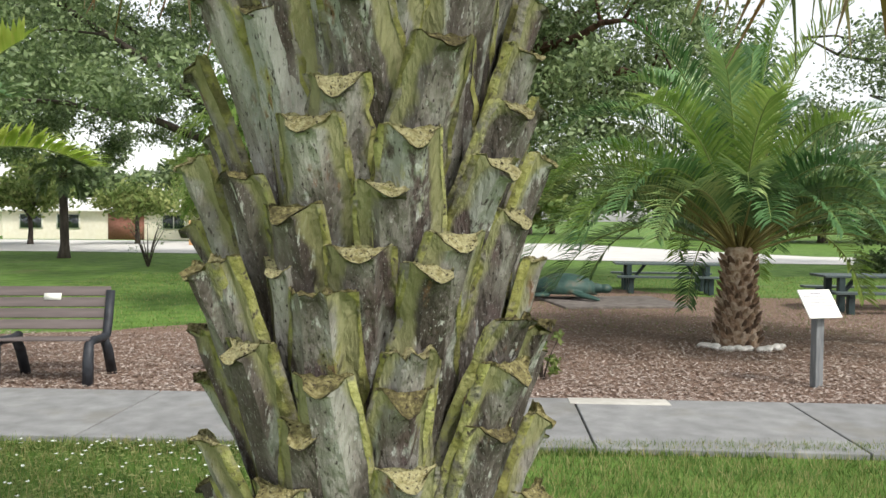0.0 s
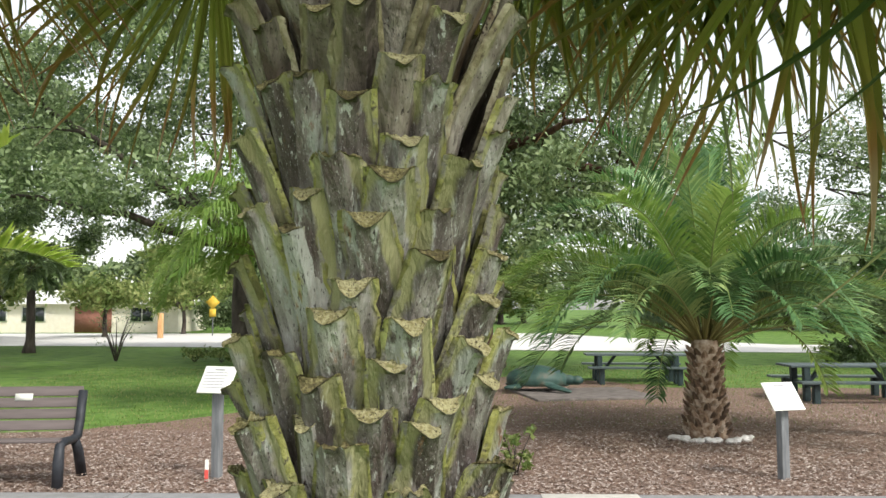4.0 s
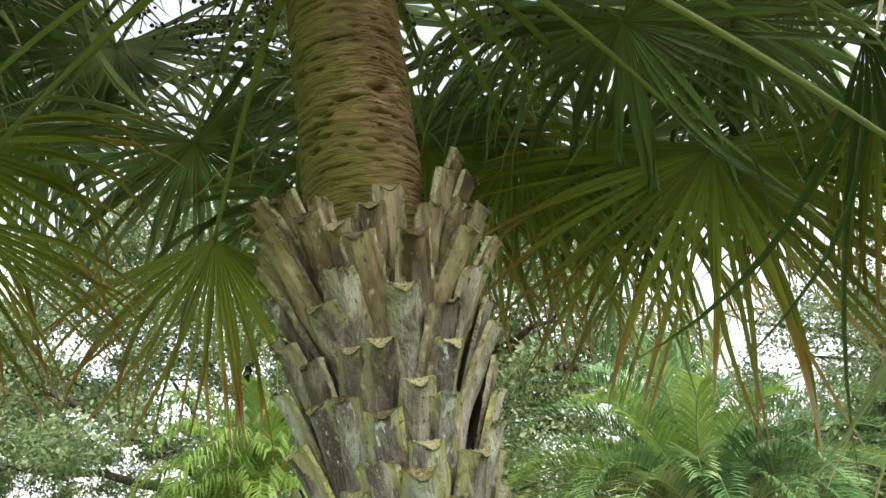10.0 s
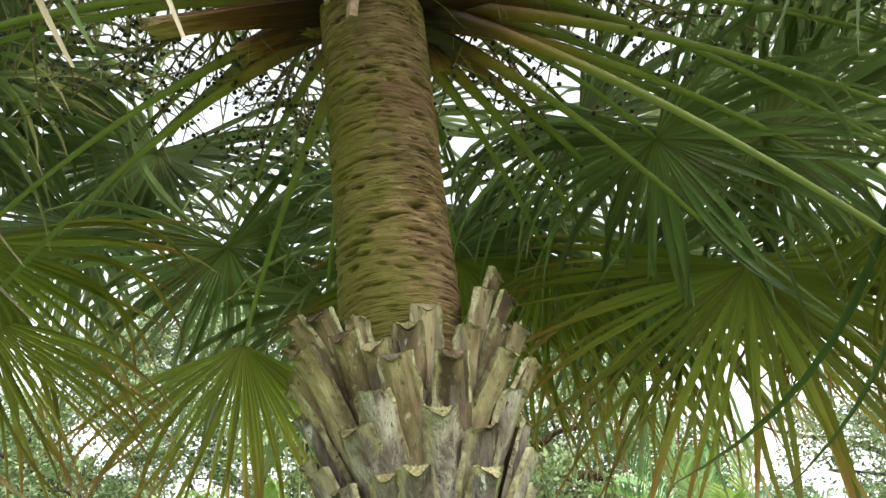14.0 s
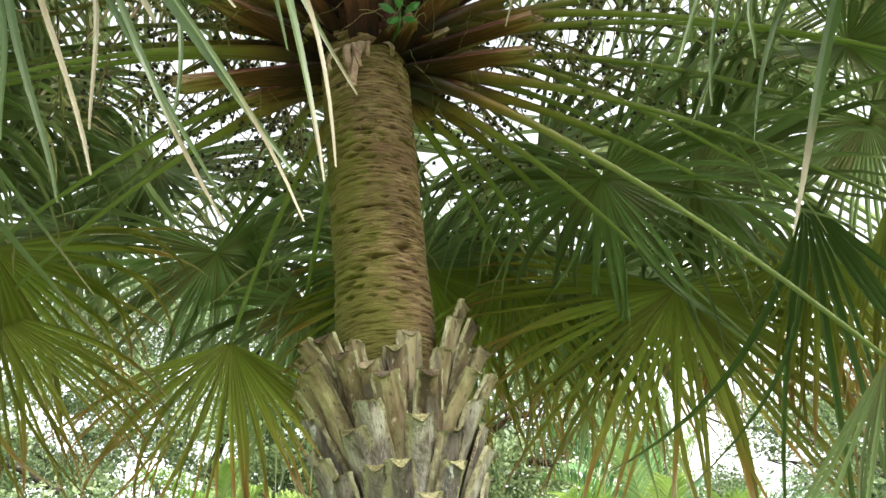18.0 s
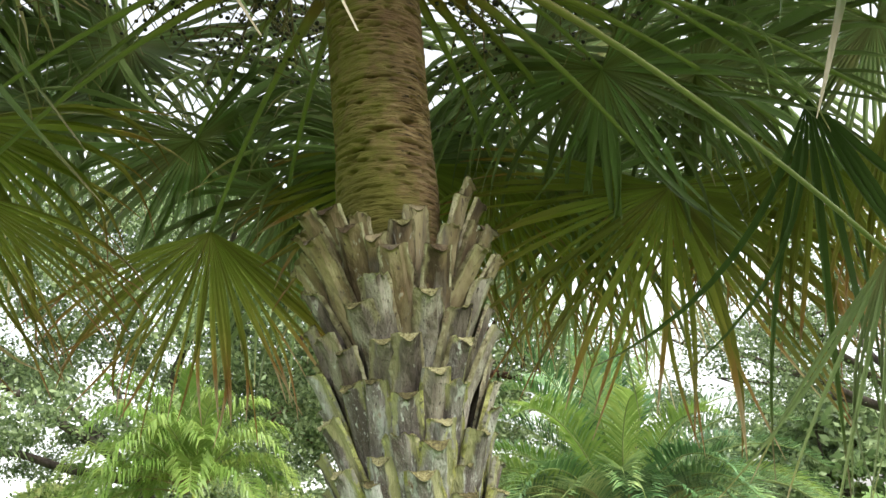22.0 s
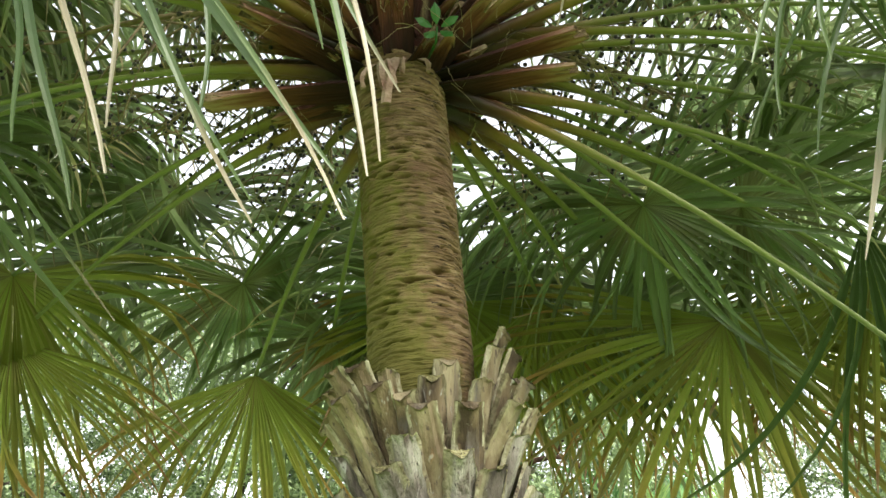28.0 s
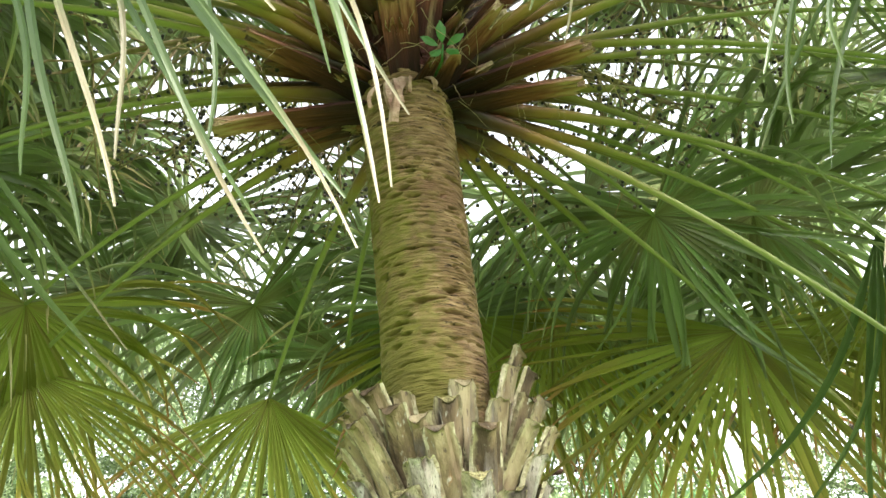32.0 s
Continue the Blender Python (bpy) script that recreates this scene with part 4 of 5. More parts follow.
# old leaves whose long, loose segments hang in front of the crown
def ribbon_leaf(hub, ribbons, mat, seed):
    """An old leaf: a stalk to the hub, and few separate ribbons, each by a point it passes and its tip, half width and tip colour start."""
    r = random.Random(seed)
    hub = Vector(hub)
    az = math.atan2(hub.y - AXIS[1], hub.x - AXIS[0])
    out, _ = sector(az)
    s = axis_at(3.05) + out * 0.07
    mid = s.lerp(hub, 0.5) + Vector((0, 0, 0.25))
    pts = [s * (1 - t) ** 2 + mid * 2 * t * (1 - t) + hub * t * t for t in [i / 12 for i in range(13)]]
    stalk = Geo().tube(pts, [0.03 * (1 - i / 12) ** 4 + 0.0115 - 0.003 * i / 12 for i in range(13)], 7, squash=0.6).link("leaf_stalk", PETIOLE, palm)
    g = Geo()
    for via, tip, w, age in ribbons:
        via, tip = Vector(via), Vector(tip)
        rows = 22
        u = (via - hub).length / ((via - hub).length + (tip - via).length)
        ctrl = (via - hub * (1 - u) ** 2 - tip * u * u) / (2 * u * (1 - u))
        bend = Vector((r.gauss(0, 0.012), r.gauss(0, 0.012), 0))
        flat = Vector((1, r.uniform(-0.6, 0.6), 0))
        vs, fs, al = [], [], []
        for i in range(rows):
            t = i / (rows - 1)
            p = hub * (1 - t) ** 2 + ctrl * 2 * t * (1 - t) + tip * t * t + bend * math.sin(t * 7 + seed) * t
            dn = (ctrl - hub) * (1 - t) + (tip - ctrl) * t
            turn = 0.5 * math.sin(t * 5 + 3 * r.random() * 0.1 + seed)
            across = (flat + Vector((0, turn, 0)) - dn * (flat.dot(dn) / dn.length_squared)).normalized()
            nn = across.cross(dn).normalized()
            ww = w * min(1.0, 0.35 + 3 * t) * (1 - max(0, t - 0.45) / 0.55) ** 0.55 + 0.0012
            fold = ww * 0.35
            vs += [p - across * ww, p + nn * fold, p + across * ww]
            al += [min(1.0, t * age)] * 3
        for i in range(rows - 1):
            b = 3 * i
            fs += [(b, b + 1, b + 4, b + 3), (b + 1, b + 2, b + 5, b + 4)]
        g.add(vs, fs, al)
    g.link("blade", mat, stalk, smooth=False)
    return stalk


OLD_LEAVES = (
    ((-0.62, -0.22, 2.88), (
        ((-0.377, -0.12, 2.449), (-0.191, -0.12, 2.126), 0.0053, 0.82),
        ((-0.35, -0.11, 2.427), (-0.19, -0.14, 2.066), 0.0023, 1.05),
        ((-0.419, -0.1, 2.472), (-0.252, -0.1, 2.097), 0.0035, 1.05),
        ((-0.426, -0.02, 2.472), (-0.271, -0.04, 2.152), 0.0035, 0.8))),
    ((-0.36, -0.14, 2.84), (
        ((-0.21, -0.14, 2.422), (-0.165, -0.14, 2.109), 0.0049, 0.98),
        ((-0.2, -0.12, 2.396), (-0.149, -0.13, 2.133), 0.0029, 1.25),
        ((-0.192, -0.02, 2.473), (-0.13, 0.0, 2.303), 0.0035, 1.0),
        ((-0.246, 0.06, 2.647), (-0.212, 0.08, 2.428), 0.0046, 0.85))),
    ((-0.66, -0.02, 2.86), (
        ((-0.483, -0.08, 2.496), (-0.409, -0.07, 2.171), 0.0035, 1.25),
        ((-0.54, 0.05, 2.498), (-0.492, 0.08, 2.215), 0.0052, 0.85),
        ((-0.455, -0.02, 2.508), (-0.389, -0.03, 2.251), 0.0029, 1.3),
        ((-0.581, 0.05, 2.527), (-0.513, 0.05, 2.282), 0.0046, 0.8),
        ((-0.273, -0.2, 2.315), (-0.244, -0.2, 2.27), 0.0029, 0.98),
        ((-0.341, 0.0, 2.525), (-0.354, 0.02, 2.265), 0.0035, 0.8))),
    ((-0.26, -0.44, 2.5), (
        ((-0.25, -0.42, 2.117), (-0.235, -0.42, 2.065), 0.0041, 2.2),
        ((-0.271, -0.42, 2.135), (-0.28, -0.42, 2.118), 0.0029, 1.5))),
    ((0.05, -0.02, 2.98), (
        ((-0.178, 0.05, 2.678), (-0.141, 0.08, 2.553), 0.0035, 0.9),
        ((-0.074, 0.05, 2.698), (-0.039, 0.08, 2.599), 0.0041, 0.8),
        ((0.074, 0.08, 2.696), (0.051, 0.1, 2.532), 0.0035, 0.9),
        ((0.119, 0.1, 2.73), (0.094, 0.12, 2.496), 0.0023, 1.3),
        ((0.171, 0.1, 2.717), (0.124, 0.1, 2.583), 0.0035, 0.8))),
    ((0.62, -0.1, 2.8), (
        ((0.199, 0.06, 2.67), (0.171, 0.08, 2.486), 0.0041, 0.8),
        ((0.275, 0.06, 2.668), (0.255, 0.08, 2.591), 0.0035, 0.8),
        ((0.437, 0.0, 2.595), (0.26, 0.02, 2.339), 0.0041, 0.85),
        ((0.578, 0.1, 2.695), (0.411, 0.12, 2.42), 0.0046, 0.8),
        ((0.422, 0.1, 2.699), (0.363, 0.12, 2.552), 0.0046, 0.8),
        ((0.519, 0.2, 2.707), (0.415, 0.2, 2.414), 0.0046, 0.85))),
    ((1.122, 0.45, 3.27), (
        ((0.801, 0.45, 2.667), (0.627, 0.45, 2.298), 0.0115, 1.12), ((0.761, 0.5, 2.915), (0.53, 0.5, 2.573), 0.0051, 0.9), ((0.844, 0.5, 2.944), (0.638, 0.5, 2.509), 0.0068, 0.8))),
)
for i, (hub, ribbons) in enumerate(OLD_LEAVES):
    ribbon_leaf(hub, ribbons, HANGING, 140 + i)
for i, (hub, aim, segs, spread_deg, blade) in enumerate((((1.14, 1.16, 2.72), (0.05, -0.1, -1.0), 11, 30, 1.0), ((1.32, 0.72, 2.85), (0.05, -0.1, -1.0), 9, 26, 1.0), ((-0.98, 0.25, 2.95), (0.16, 0.0, -0.97), 6, 22, 0.86))):
    az = math.atan2(hub[1] - AXIS[1], hub[0] - AXIS[0])
    fan_leaf(palm, az, hub, HANGING, 160 + i, aim=aim, blade=blade, droop=0.5, base_z=3.02, segs=segs, spread_deg=spread_deg, gap=0.26, width=0.95)


# ---- ground ----
def sheet(name, outline, z, mat, label, kind="structure", depth=0.0, cell=None):
    bm = bmesh.new()
    f = bm.faces.new([bm.verts.new((x, y, z)) for x, y in outline])
    if f.normal.z < 0:
        f.normal_flip()
    if depth:
        ret = bmesh.ops.extrude_face_region(bm, geom=[f])
        bmesh.ops.translate(bm, verts=[v for v in ret["geom"] if isinstance(v, bmesh.types.BMVert)], vec=(0, 0, depth))
        bmesh.ops.recalc_face_normals(bm, faces=bm.faces[:])
    me = bpy.data.meshes.new(name)
    bm.to_mesh(me)
    bm.free()
    me.materials.append(mat)
    return tagged(new(name, me), label, kind=kind)


sheet("ground", [(-700, -300), (700, -300), (700, 1500), (-700, 1500)], 0.0, LAWN, "wide mown green lawn reaching to the far trees")


def ragged(points, step=0.35, amount=0.12):
    out = []
    for (x0, y0), (x1, y1) in zip(points, points[1:] + points[:1]):
        n = max(1, int(math.hypot(x1 - x0, y1 - y0) / step))
        for i in range(n):
            t = i / n
            x, y = x0 + (x1 - x0) * t, y0 + (y1 - y0) * t
            out.append((x + amount * noise.noise((x * 1.3, y * 1.3, 0)), y + amount * 1.6 * noise.noise((x * 1.1, y * 1.1, 5))))
    return out


BED = [(-9, 7.75), (11, 6.65), (16, 9), (17, 16.5), (7.5, 17.2), (5.5, 17.3), (3.0, 20.5), (0.5, 19.5), (-1.4, 15.5), (-2.9, 13.2), (-4.6, 11.6), (-9, 10.2)]
sheet("mulch_bed", ragged(BED), 0.012, MULCH, "bed of brown and pale wood chip mulch")

SLABS = [-13.66 + 1.84 * i for i in range(16)]
walkway = tagged(empty("pavement", 0, 0), "pale grey concrete footpath with narrow joints", "footpath", kind="structure")


def slab_mesh(w, d, h, mat):
    g = Geo()
    g.box((w / 2, d / 2, 0), (w - 0.014, d, h), bevel=0.008)
    return g.mesh("slab", mat, False)


slab = slab_mesh(1.84, 1.58, 0.08, CONCRETE)
for x in SLABS:
    ob = new("slab", slab)
    ob.parent = walkway
    ob.matrix_basis = pose(x, 5.675 - 0.056 * x, 0.004, 0, 0, -3.2)
patch = Geo().box((1.52, 7.06, 0.046), (0.85, 0.22, 0.008), rot=-0.056, bevel=0.003).link("pale_patch", PALE_CONCRETE, walkway, "paler repaired strip")

# loose chips on the bed, denser and paler at its front
n = 56000
cx = rng.uniform(-6.5, 8.5, n)
cy = 7.3 - 0.056 * cx + rng.beta(1.0, 2.6, n) * 9
keep = ~((cy > 11.3) & (cx < -2.4))
cx, cy = cx[keep], cy[keep]
n = len(cx)
ang, ln, wd, tl = rng.uniform(0, 6.28, n), rng.uniform(0.008, 0.026, n), rng.uniform(0.004, 0.010, n), rng.uniform(-0.3, 0.3, n)
dx, dy = np.cos(ang), np.sin(ang)
vs = np.zeros((n, 4, 3))
for q, (a, b) in enumerate(((-1, -1), (1, -1), (1, 1), (-1, 1))):
    vs[:, q, 0] = cx + a * ln * dx - b * wd * dy
    vs[:, q, 1] = cy + a * ln * dy + b * wd * dx
    vs[:, q, 2] = 0.03 + a * ln * tl + rng.uniform(0, 0.008, n)
chips = Geo().arrays(vs.reshape(-1, 3), np.arange(n * 4).reshape(-1, 4), np.zeros(n * 4)).link("wood_chips", CHIP, smooth=False)
tagged(chips, "loose brown and pale wood chips strewn over the bed", "wood chips", kind="stuff")


def blades(n, x0, x1, y0, y1, h0, h1, w):
    x, y = rng.uniform(x0, x1, n), rng.uniform(y0, y1, n)
    a, h, b = rng.uniform(0, 6.28, n), rng.uniform(h0, h1, n), rng.normal(0, 0.35, (n, 2))
    vs = np.zeros((n, 3, 3))
    vs[:, 0] = np.stack([x - np.cos(a) * w, y - np.sin(a) * w, np.zeros(n)], 1)
    vs[:, 1] = np.stack([x + np.cos(a) * w, y + np.sin(a) * w, np.zeros(n)], 1)
    vs[:, 2] = np.stack([x + b[:, 0] * h, y + b[:, 1] * h, h], 1)
    return vs.reshape(-1, 3), np.arange(n * 3).reshape(-1, 3), np.tile([0.0, 0.0, 1.0], n)


g = Geo()
g.arrays(*blades(42000, -3.6, 4.2, 3.4, 5.74, 0.03, 0.075, 0.0035))
g.arrays(*blades(9000, -3.6, 4.2, 5.55, 5.78, 0.03, 0.09, 0.004))
g.arrays(*blades(30000, -9, 12, 11.5, 24, 0.03, 0.06, 0.006))
tagged(g.link("grass_blades", GRASS, smooth=False), "short uneven green grass blades on the lawn", "grass", kind="stuff")


def leaf_cloud(centres, sizes, per, leaf, flat=0.6):
    """Small four-cornered leaves scattered round the clump centres."""
    centres = np.asarray(centres)
    sizes = np.asarray(sizes)
    idx = np.repeat(np.arange(len(centres)), per)
    n = len(idx)
    p = centres[idx] + rng.normal(0, 0.42, (n, 3)) * sizes[idx][:, None] * np.array([1, 1, flat])
    u = rng.normal(size=(n, 3))
    u /= np.linalg.norm(u, axis=1)[:, None]
    w = rng.normal(size=(n, 3))
    w -= u * (u * w).sum(1)[:, None]
    w /= np.linalg.norm(w, axis=1)[:, None]
    s = leaf * rng.uniform(0.6, 1.4, n)[:, None]
    vs = np.stack([p - u * s, p - w * s * 0.45, p + u * s, p + w * s * 0.45], 1).reshape(-1, 3)
    return vs, np.arange(n * 4).reshape(-1, 4), np.tile([0.0, 0.5, 1.0, 0.5], n)


def broad_tree(name, x, y, label, trunk_r, fork_z, reach, height, seed, mat=OAK, clumps=150, per=130, leaf=0.11, low=2.6, lean=(0, 0), clump=1.1, category="tree", bark=BARK):
    r = random.Random(seed)
    tree = tagged(empty(name, x, y), label, category)
    g = Geo()
    top = Vector((lean[0], lean[1], fork_z))
    pts = [Vector((0, 0, -0.1)), Vector((0.02, 0, 0.25)), top * 0.5 + Vector((r.uniform(-0.1, 0.1), 0, 0)), top]
    g.tube(pts, [trunk_r * 1.7, trunk_r * 1.15, trunk_r, trunk_r * 0.9], 12)
    g.link("trunk", bark, tree)
    centres, sizes = [], []
    limbs = 9
    for k in range(limbs):
        az = 2 * math.pi * k / limbs + r.uniform(-0.3, 0.3)
        rr = reach * r.uniform(0.65, 1.0)
        hz = r.uniform(low + 0.6, height * 0.8)
        end = Vector((math.cos(az) * rr, math.sin(az) * rr, hz)) + Vector((lean[0], lean[1], 0))
        mid = top.lerp(end, 0.5) + Vector((r.uniform(-0.6, 0.6), r.uniform(-0.6, 0.6), r.uniform(0.3, 1.2)))
        lp = []
        for i in range(9):
            t = i / 8
            lp.append(top * (1 - t) ** 2 + mid * 2 * t * (1 - t) + end * t * t + Vector((r.uniform(-1, 1), r.uniform(-1, 1), r.uniform(-1, 1))) * 0.12 * (0 < i))
        lg = Geo()
        lg.tube(lp, [trunk_r * 0.55 * (1 - 0.85 * i / 8) for i in range(9)], 7)
        for j in (4, 5, 6, 7, 8):
            b = lp[j]
            e = b + Vector((r.uniform(-1, 1), r.uniform(-1, 1), r.uniform(-0.7, 0.7))) * reach * 0.22
            lg.tube([b, b.lerp(e, 0.5) + Vector((0, 0, 0.15)), e], [trunk_r * 0.14, trunk_r * 0.09, 0.015], 5)
            centres.append(e)
            sizes.append(clump * r.uniform(0.7, 1.2))
        lg.link("limb", bark, tree)
    while len(centres) < clumps:
        az, q = r.uniform(0, 2 * math.pi), r.random() ** 0.5
        zz = r.random()
        rad = reach * q * (1 - 0.55 * zz ** 2)
        c = Vector((math.cos(az) * rad + lean[0], math.sin(az) * rad + lean[1], low + (height - low) * (zz * (1 - 0.35 * q) + 0.12 * (1 - q))))
        centres.append(c)
        sizes.append(clump * r.uniform(0.6, 1.25))
    g = Geo()
    g.arrays(*leaf_cloud([tuple(c) for c in centres], sizes, per, leaf))
    g.link("crown", mat, tree, smooth=False)
    return tree


def feather_frond(g_leaf, g_rib, start, az, elev, length, droop, leaf_len, pairs, seed, vee=0.5, hang=0.25, width=0.011, loose=0.2):
    """One arching feather frond, its leaflets in two ranks."""
    r = random.Random(seed)
    out, tan = sector(az)
    d = out * math.cos(elev) + Vector((0, 0, 1)) * math.sin(elev)
    p = Vector(start)
    pts, dirs = [], []
    steps = 22
    for i in range(steps + 1):
        pts.append(p.copy())
        dirs.append(d.copy())
        t = i / steps
        d = (d + Vector((0, 0, -droop * (0.3 + 1.6 * t) / steps)) + tan * r.uniform(-0.012, 0.012)).normalized()
        p = p + d * length / steps
    g_rib.tube(pts, [0.016 * (1 - 0.85 * i / steps) + 0.002 for i in range(steps + 1)], 5)
    for i in range(pairs):
        t = 0.16 + 0.84 * (i + 0.5) / pairs
        x = t * steps
        k = min(int(x), steps - 1)
        b = pts[k].lerp(pts[k + 1], x - k)
        dd = dirs[k]
        nrm = tan.cross(dd).normalized()
        if nrm.z < 0:
            nrm = -nrm
        ll = leaf_len * (0.35 + 0.65 * math.sin(math.pi * min(1, 0.12 + 0.8 * t)) ** 0.8) * r.uniform(0.75, 1.15)
        for s in (-1, 1):
            v = (tan * s * 0.85 + dd * (0.55 + 0.5 * t) + nrm * (vee + r.uniform(-loose, loose)) + dd * r.uniform(-0.25, 0.25)).normalized()
            wv = v.cross(nrm).normalized() * width
            q1 = b + v * ll * 0.5
            v2 = (v + Vector((0, 0, -hang * r.uniform(0.6, 1.4)))).normalized()
            q2 = q1 + v2 * ll * 0.5
            g_leaf.add([b - wv * 0.4, b + wv * 0.4, q1 + wv, q1 - wv, q2], [(0, 1, 2, 3), (3, 2, 4)], [0, 0, 0.5, 0.5, 1])


# ---- trees ----
def feather_palm(name, x, y, label, bole_z, specs, mats, leaf_len, pairs, seed, width=0.011, vee=0.5, hang=0.25, loose=0.2):
    tree = tagged(empty(name, x, y), label, "palm tree")
    r = random.Random(seed)
    for i, (az, elev, length, droop, mi) in enumerate(specs):
        rib, leaf = Geo(), Geo()
        o, _ = sector(radians(az))
        feather_frond(leaf, rib, o * 0.1 + Vector((0, 0, bole_z + 0.25 * max(0, elev) / 90)), radians(az), radians(elev), length, droop, leaf_len, pairs, seed * 50 + i, vee, hang, width, loose)
        ob = rib.link("frond", RACHIS, tree)
        leaf.link("foliage", mats[mi], ob, smooth=False)
    return tree


r = random.Random(5)
specs = []
for i in range(56):
    u = i / 55
    elev = 86 - 70 * u ** 0.95 + r.uniform(-5, 5)
    az = (i * 137.5 + r.uniform(-8, 8)) % 360
    if 190 < az < 350:
        elev = max(elev, 34 + r.uniform(0, 10))
    if 150 < az < 235:
        elev = max(elev, 36 + r.uniform(0, 12))
    elev = max(elev, 24)
    front = 235 < az < 315
    if front:
        elev = max(elev, 38 + r.uniform(0, 10))
    specs.append((az, elev, (3.0 + 0.05 * u + r.uniform(-0.2, 0.2)) * (0.78 if front else 1.0), 1.75 + 0.1 * u + r.uniform(-0.2, 0.35), 1 if i % 5 == 0 else 0))
specs += [(-12, 34, 3.3, 1.5, 0), (8, 30, 3.3, 1.5, 0), (24, 38, 3.2, 1.5, 1), (196, 47, 3.2, 1.6, 1), (178, 44, 3.2, 1.6, 0), (212, 44, 3.0, 1.75, 1), (330, 44, 2.9, 1.8, 1)]
date_palm = feather_palm("feather_palm", 3.78, 10.55, "bushy blue-green feather palm with a short rough brown bole", 1.12, specs, (FEATHER, FEATHER_LIGHT), 0.5, 84, 11, width=0.0135, vee=0.5, hang=0.35, loose=0.1)
bole = Geo()
bole.tube([(0, 0, z) for z in (-0.05, 0.1, 0.4, 0.75, 1.05, 1.28)], [0.27, 0.26, 0.215, 0.185, 0.2, 0.16], 18)
bole.link("bole", PINEAPPLE, date_palm)


def scale_mesh(seed):
    rr = random.Random(seed)
    w, h = 0.055, 0.13
    vs = [(-w, 0, 0), (w, 0, 0), (w * 0.75, -0.045, h * 0.6), (-w * 0.75, -0.045, h * 0.6), (w * 0.35, -0.075, h), (-w * 0.4, -0.075, h * rr.uniform(0.9, 1.1)),
          (0, -0.035, 0.02), (0, -0.075, h * 0.6), (-w * 0.6, 0, h * 0.5), (w * 0.6, 0, h * 0.5)]
    fs = [(0, 6, 7, 3), (6, 1, 2, 7), (3, 7, 5), (7, 2, 4), (7, 4, 5), (0, 3, 8), (1, 9, 2), (3, 5, 8), (4, 2, 9), (5, 4, 9, 8)]
    return Geo().add(vs, fs).mesh("bole_scale", PINEAPPLE, False)


scales = [scale_mesh(i) for i in range(4)]
for k in range(150):
    z = 0.02 + 1.1 * k / 150
    rad = 0.27 - 0.09 * min(1, z / 0.8) + 0.03 * max(0, z - 0.8)
    az = radians(137.5 * k + r.uniform(-5, 5))
    ob = new("bole_scale", scales[k % 4])
    ob.parent = date_palm
    ob.matrix_basis = Matrix.Translation((math.cos(az) * rad * 0.93, math.sin(az) * rad * 0.93, z)) @ Matrix.Rotation(az + math.pi / 2, 4, "Z") @ Matrix.Rotation(r.uniform(-0.02, 0.22), 4, "X") @ Matrix.Scale(r.uniform(0.75, 1.0), 4)

stone_meshes = []
for i in range(4):
    bm = bmesh.new()
    bmesh.ops.create_icosphere(bm, subdivisions=2, radius=0.07)
    for v in bm.verts:
        v.co *= 1 + 0.35 * noise.noise(v.co * 14 + Vector((i * 9, 0, 0)))
        v.co.z *= 0.62
    me = bpy.data.meshes.new("stone")
    bm.to_mesh(me)
    bm.free()
    me.materials.append(STONE)
    stone_meshes.append(me)
for k in range(26):
    a = radians(190 + 165 * k / 25 + r.uniform(-5, 5))
    rr = r.uniform(0.36, 0.5)
    ob = new("stone", stone_meshes[k % 4])
    ob.matrix_basis = Matrix.Translation((3.78 + math.cos(a) * rr * 1.1, 10.45 + math.sin(a) * rr * 0.9, 0.04)) @ Matrix.Rotation(r.uniform(0, 6), 4, "Z") @ Matrix.Scale(r.uniform(0.5, 1.05), 4)
    tagged(ob, "rounded white stone edging the palm's foot", "stone", "stones round the palm")

specs = [(a, e + 14, 2.45 if 140 < a < 245 else 1.95, 2.0, m) for a, e, m in ((200, 60, 0), (240, 35, 0), (165, 40, 1), (285, 45, 0), (330, 40, 0), (20, 50, 1), (100, 55, 0), (60, 75, 1), (140, 20, 0), (215, 15, 1), (310, 15, 0), (260, 70, 1), (180, 5, 0), (120, 30, 0), (225, 48, 0), (350, 25, 1), (195, 35, 1), (275, 25, 0), (170, 55, 0), (210, 62, 1), (235, 20, 1), (155, 30, 1), (250, 50, 0), (190, 22, 0), (300, 60, 1), (130, 65, 0), (40, 30, 0), (340, 58, 0))]
xmas = feather_palm("slender_palm", -2.36, 14.4, "slender palm with yellow-green arching fronds on a pale trunk", 2.45, specs, (FEATHER_LIGHT, FEATHER_LIGHT), 0.62, 66, 12, width=0.018, vee=0.3, hang=1.5, loose=0.35)
Geo().tube([(0.05, 0, -0.05), (0.03, 0, 0.6), (0, 0, 1.2), (0, 0, 1.68)], [0.09, 0.06, 0.055, 0.055], 10).link("trunk", PALETRUNK, xmas)
Geo().tube([(0, 0, 1.66), (0, 0, 1.83), (0, 0, 2.2), (0, 0, 2.55)], [0.06, 0.075, 0.06, 0.035], 10).link("crownshaft", CROWNSHAFT, xmas)
specs = [(0, 22, 1.95, 0.85, 0), (-4, 52, 1.75, 0.5, 0), (70, 60, 1.7, 1.6, 1), (130, 45, 1.7, 1.8, 0), (180, 40, 1.7, 1.9, 0), (235, 50, 1.7, 1.8, 0), (205, 70, 1.6, 1.4, 1), (100, 25, 1.7, 1.9, 0)]
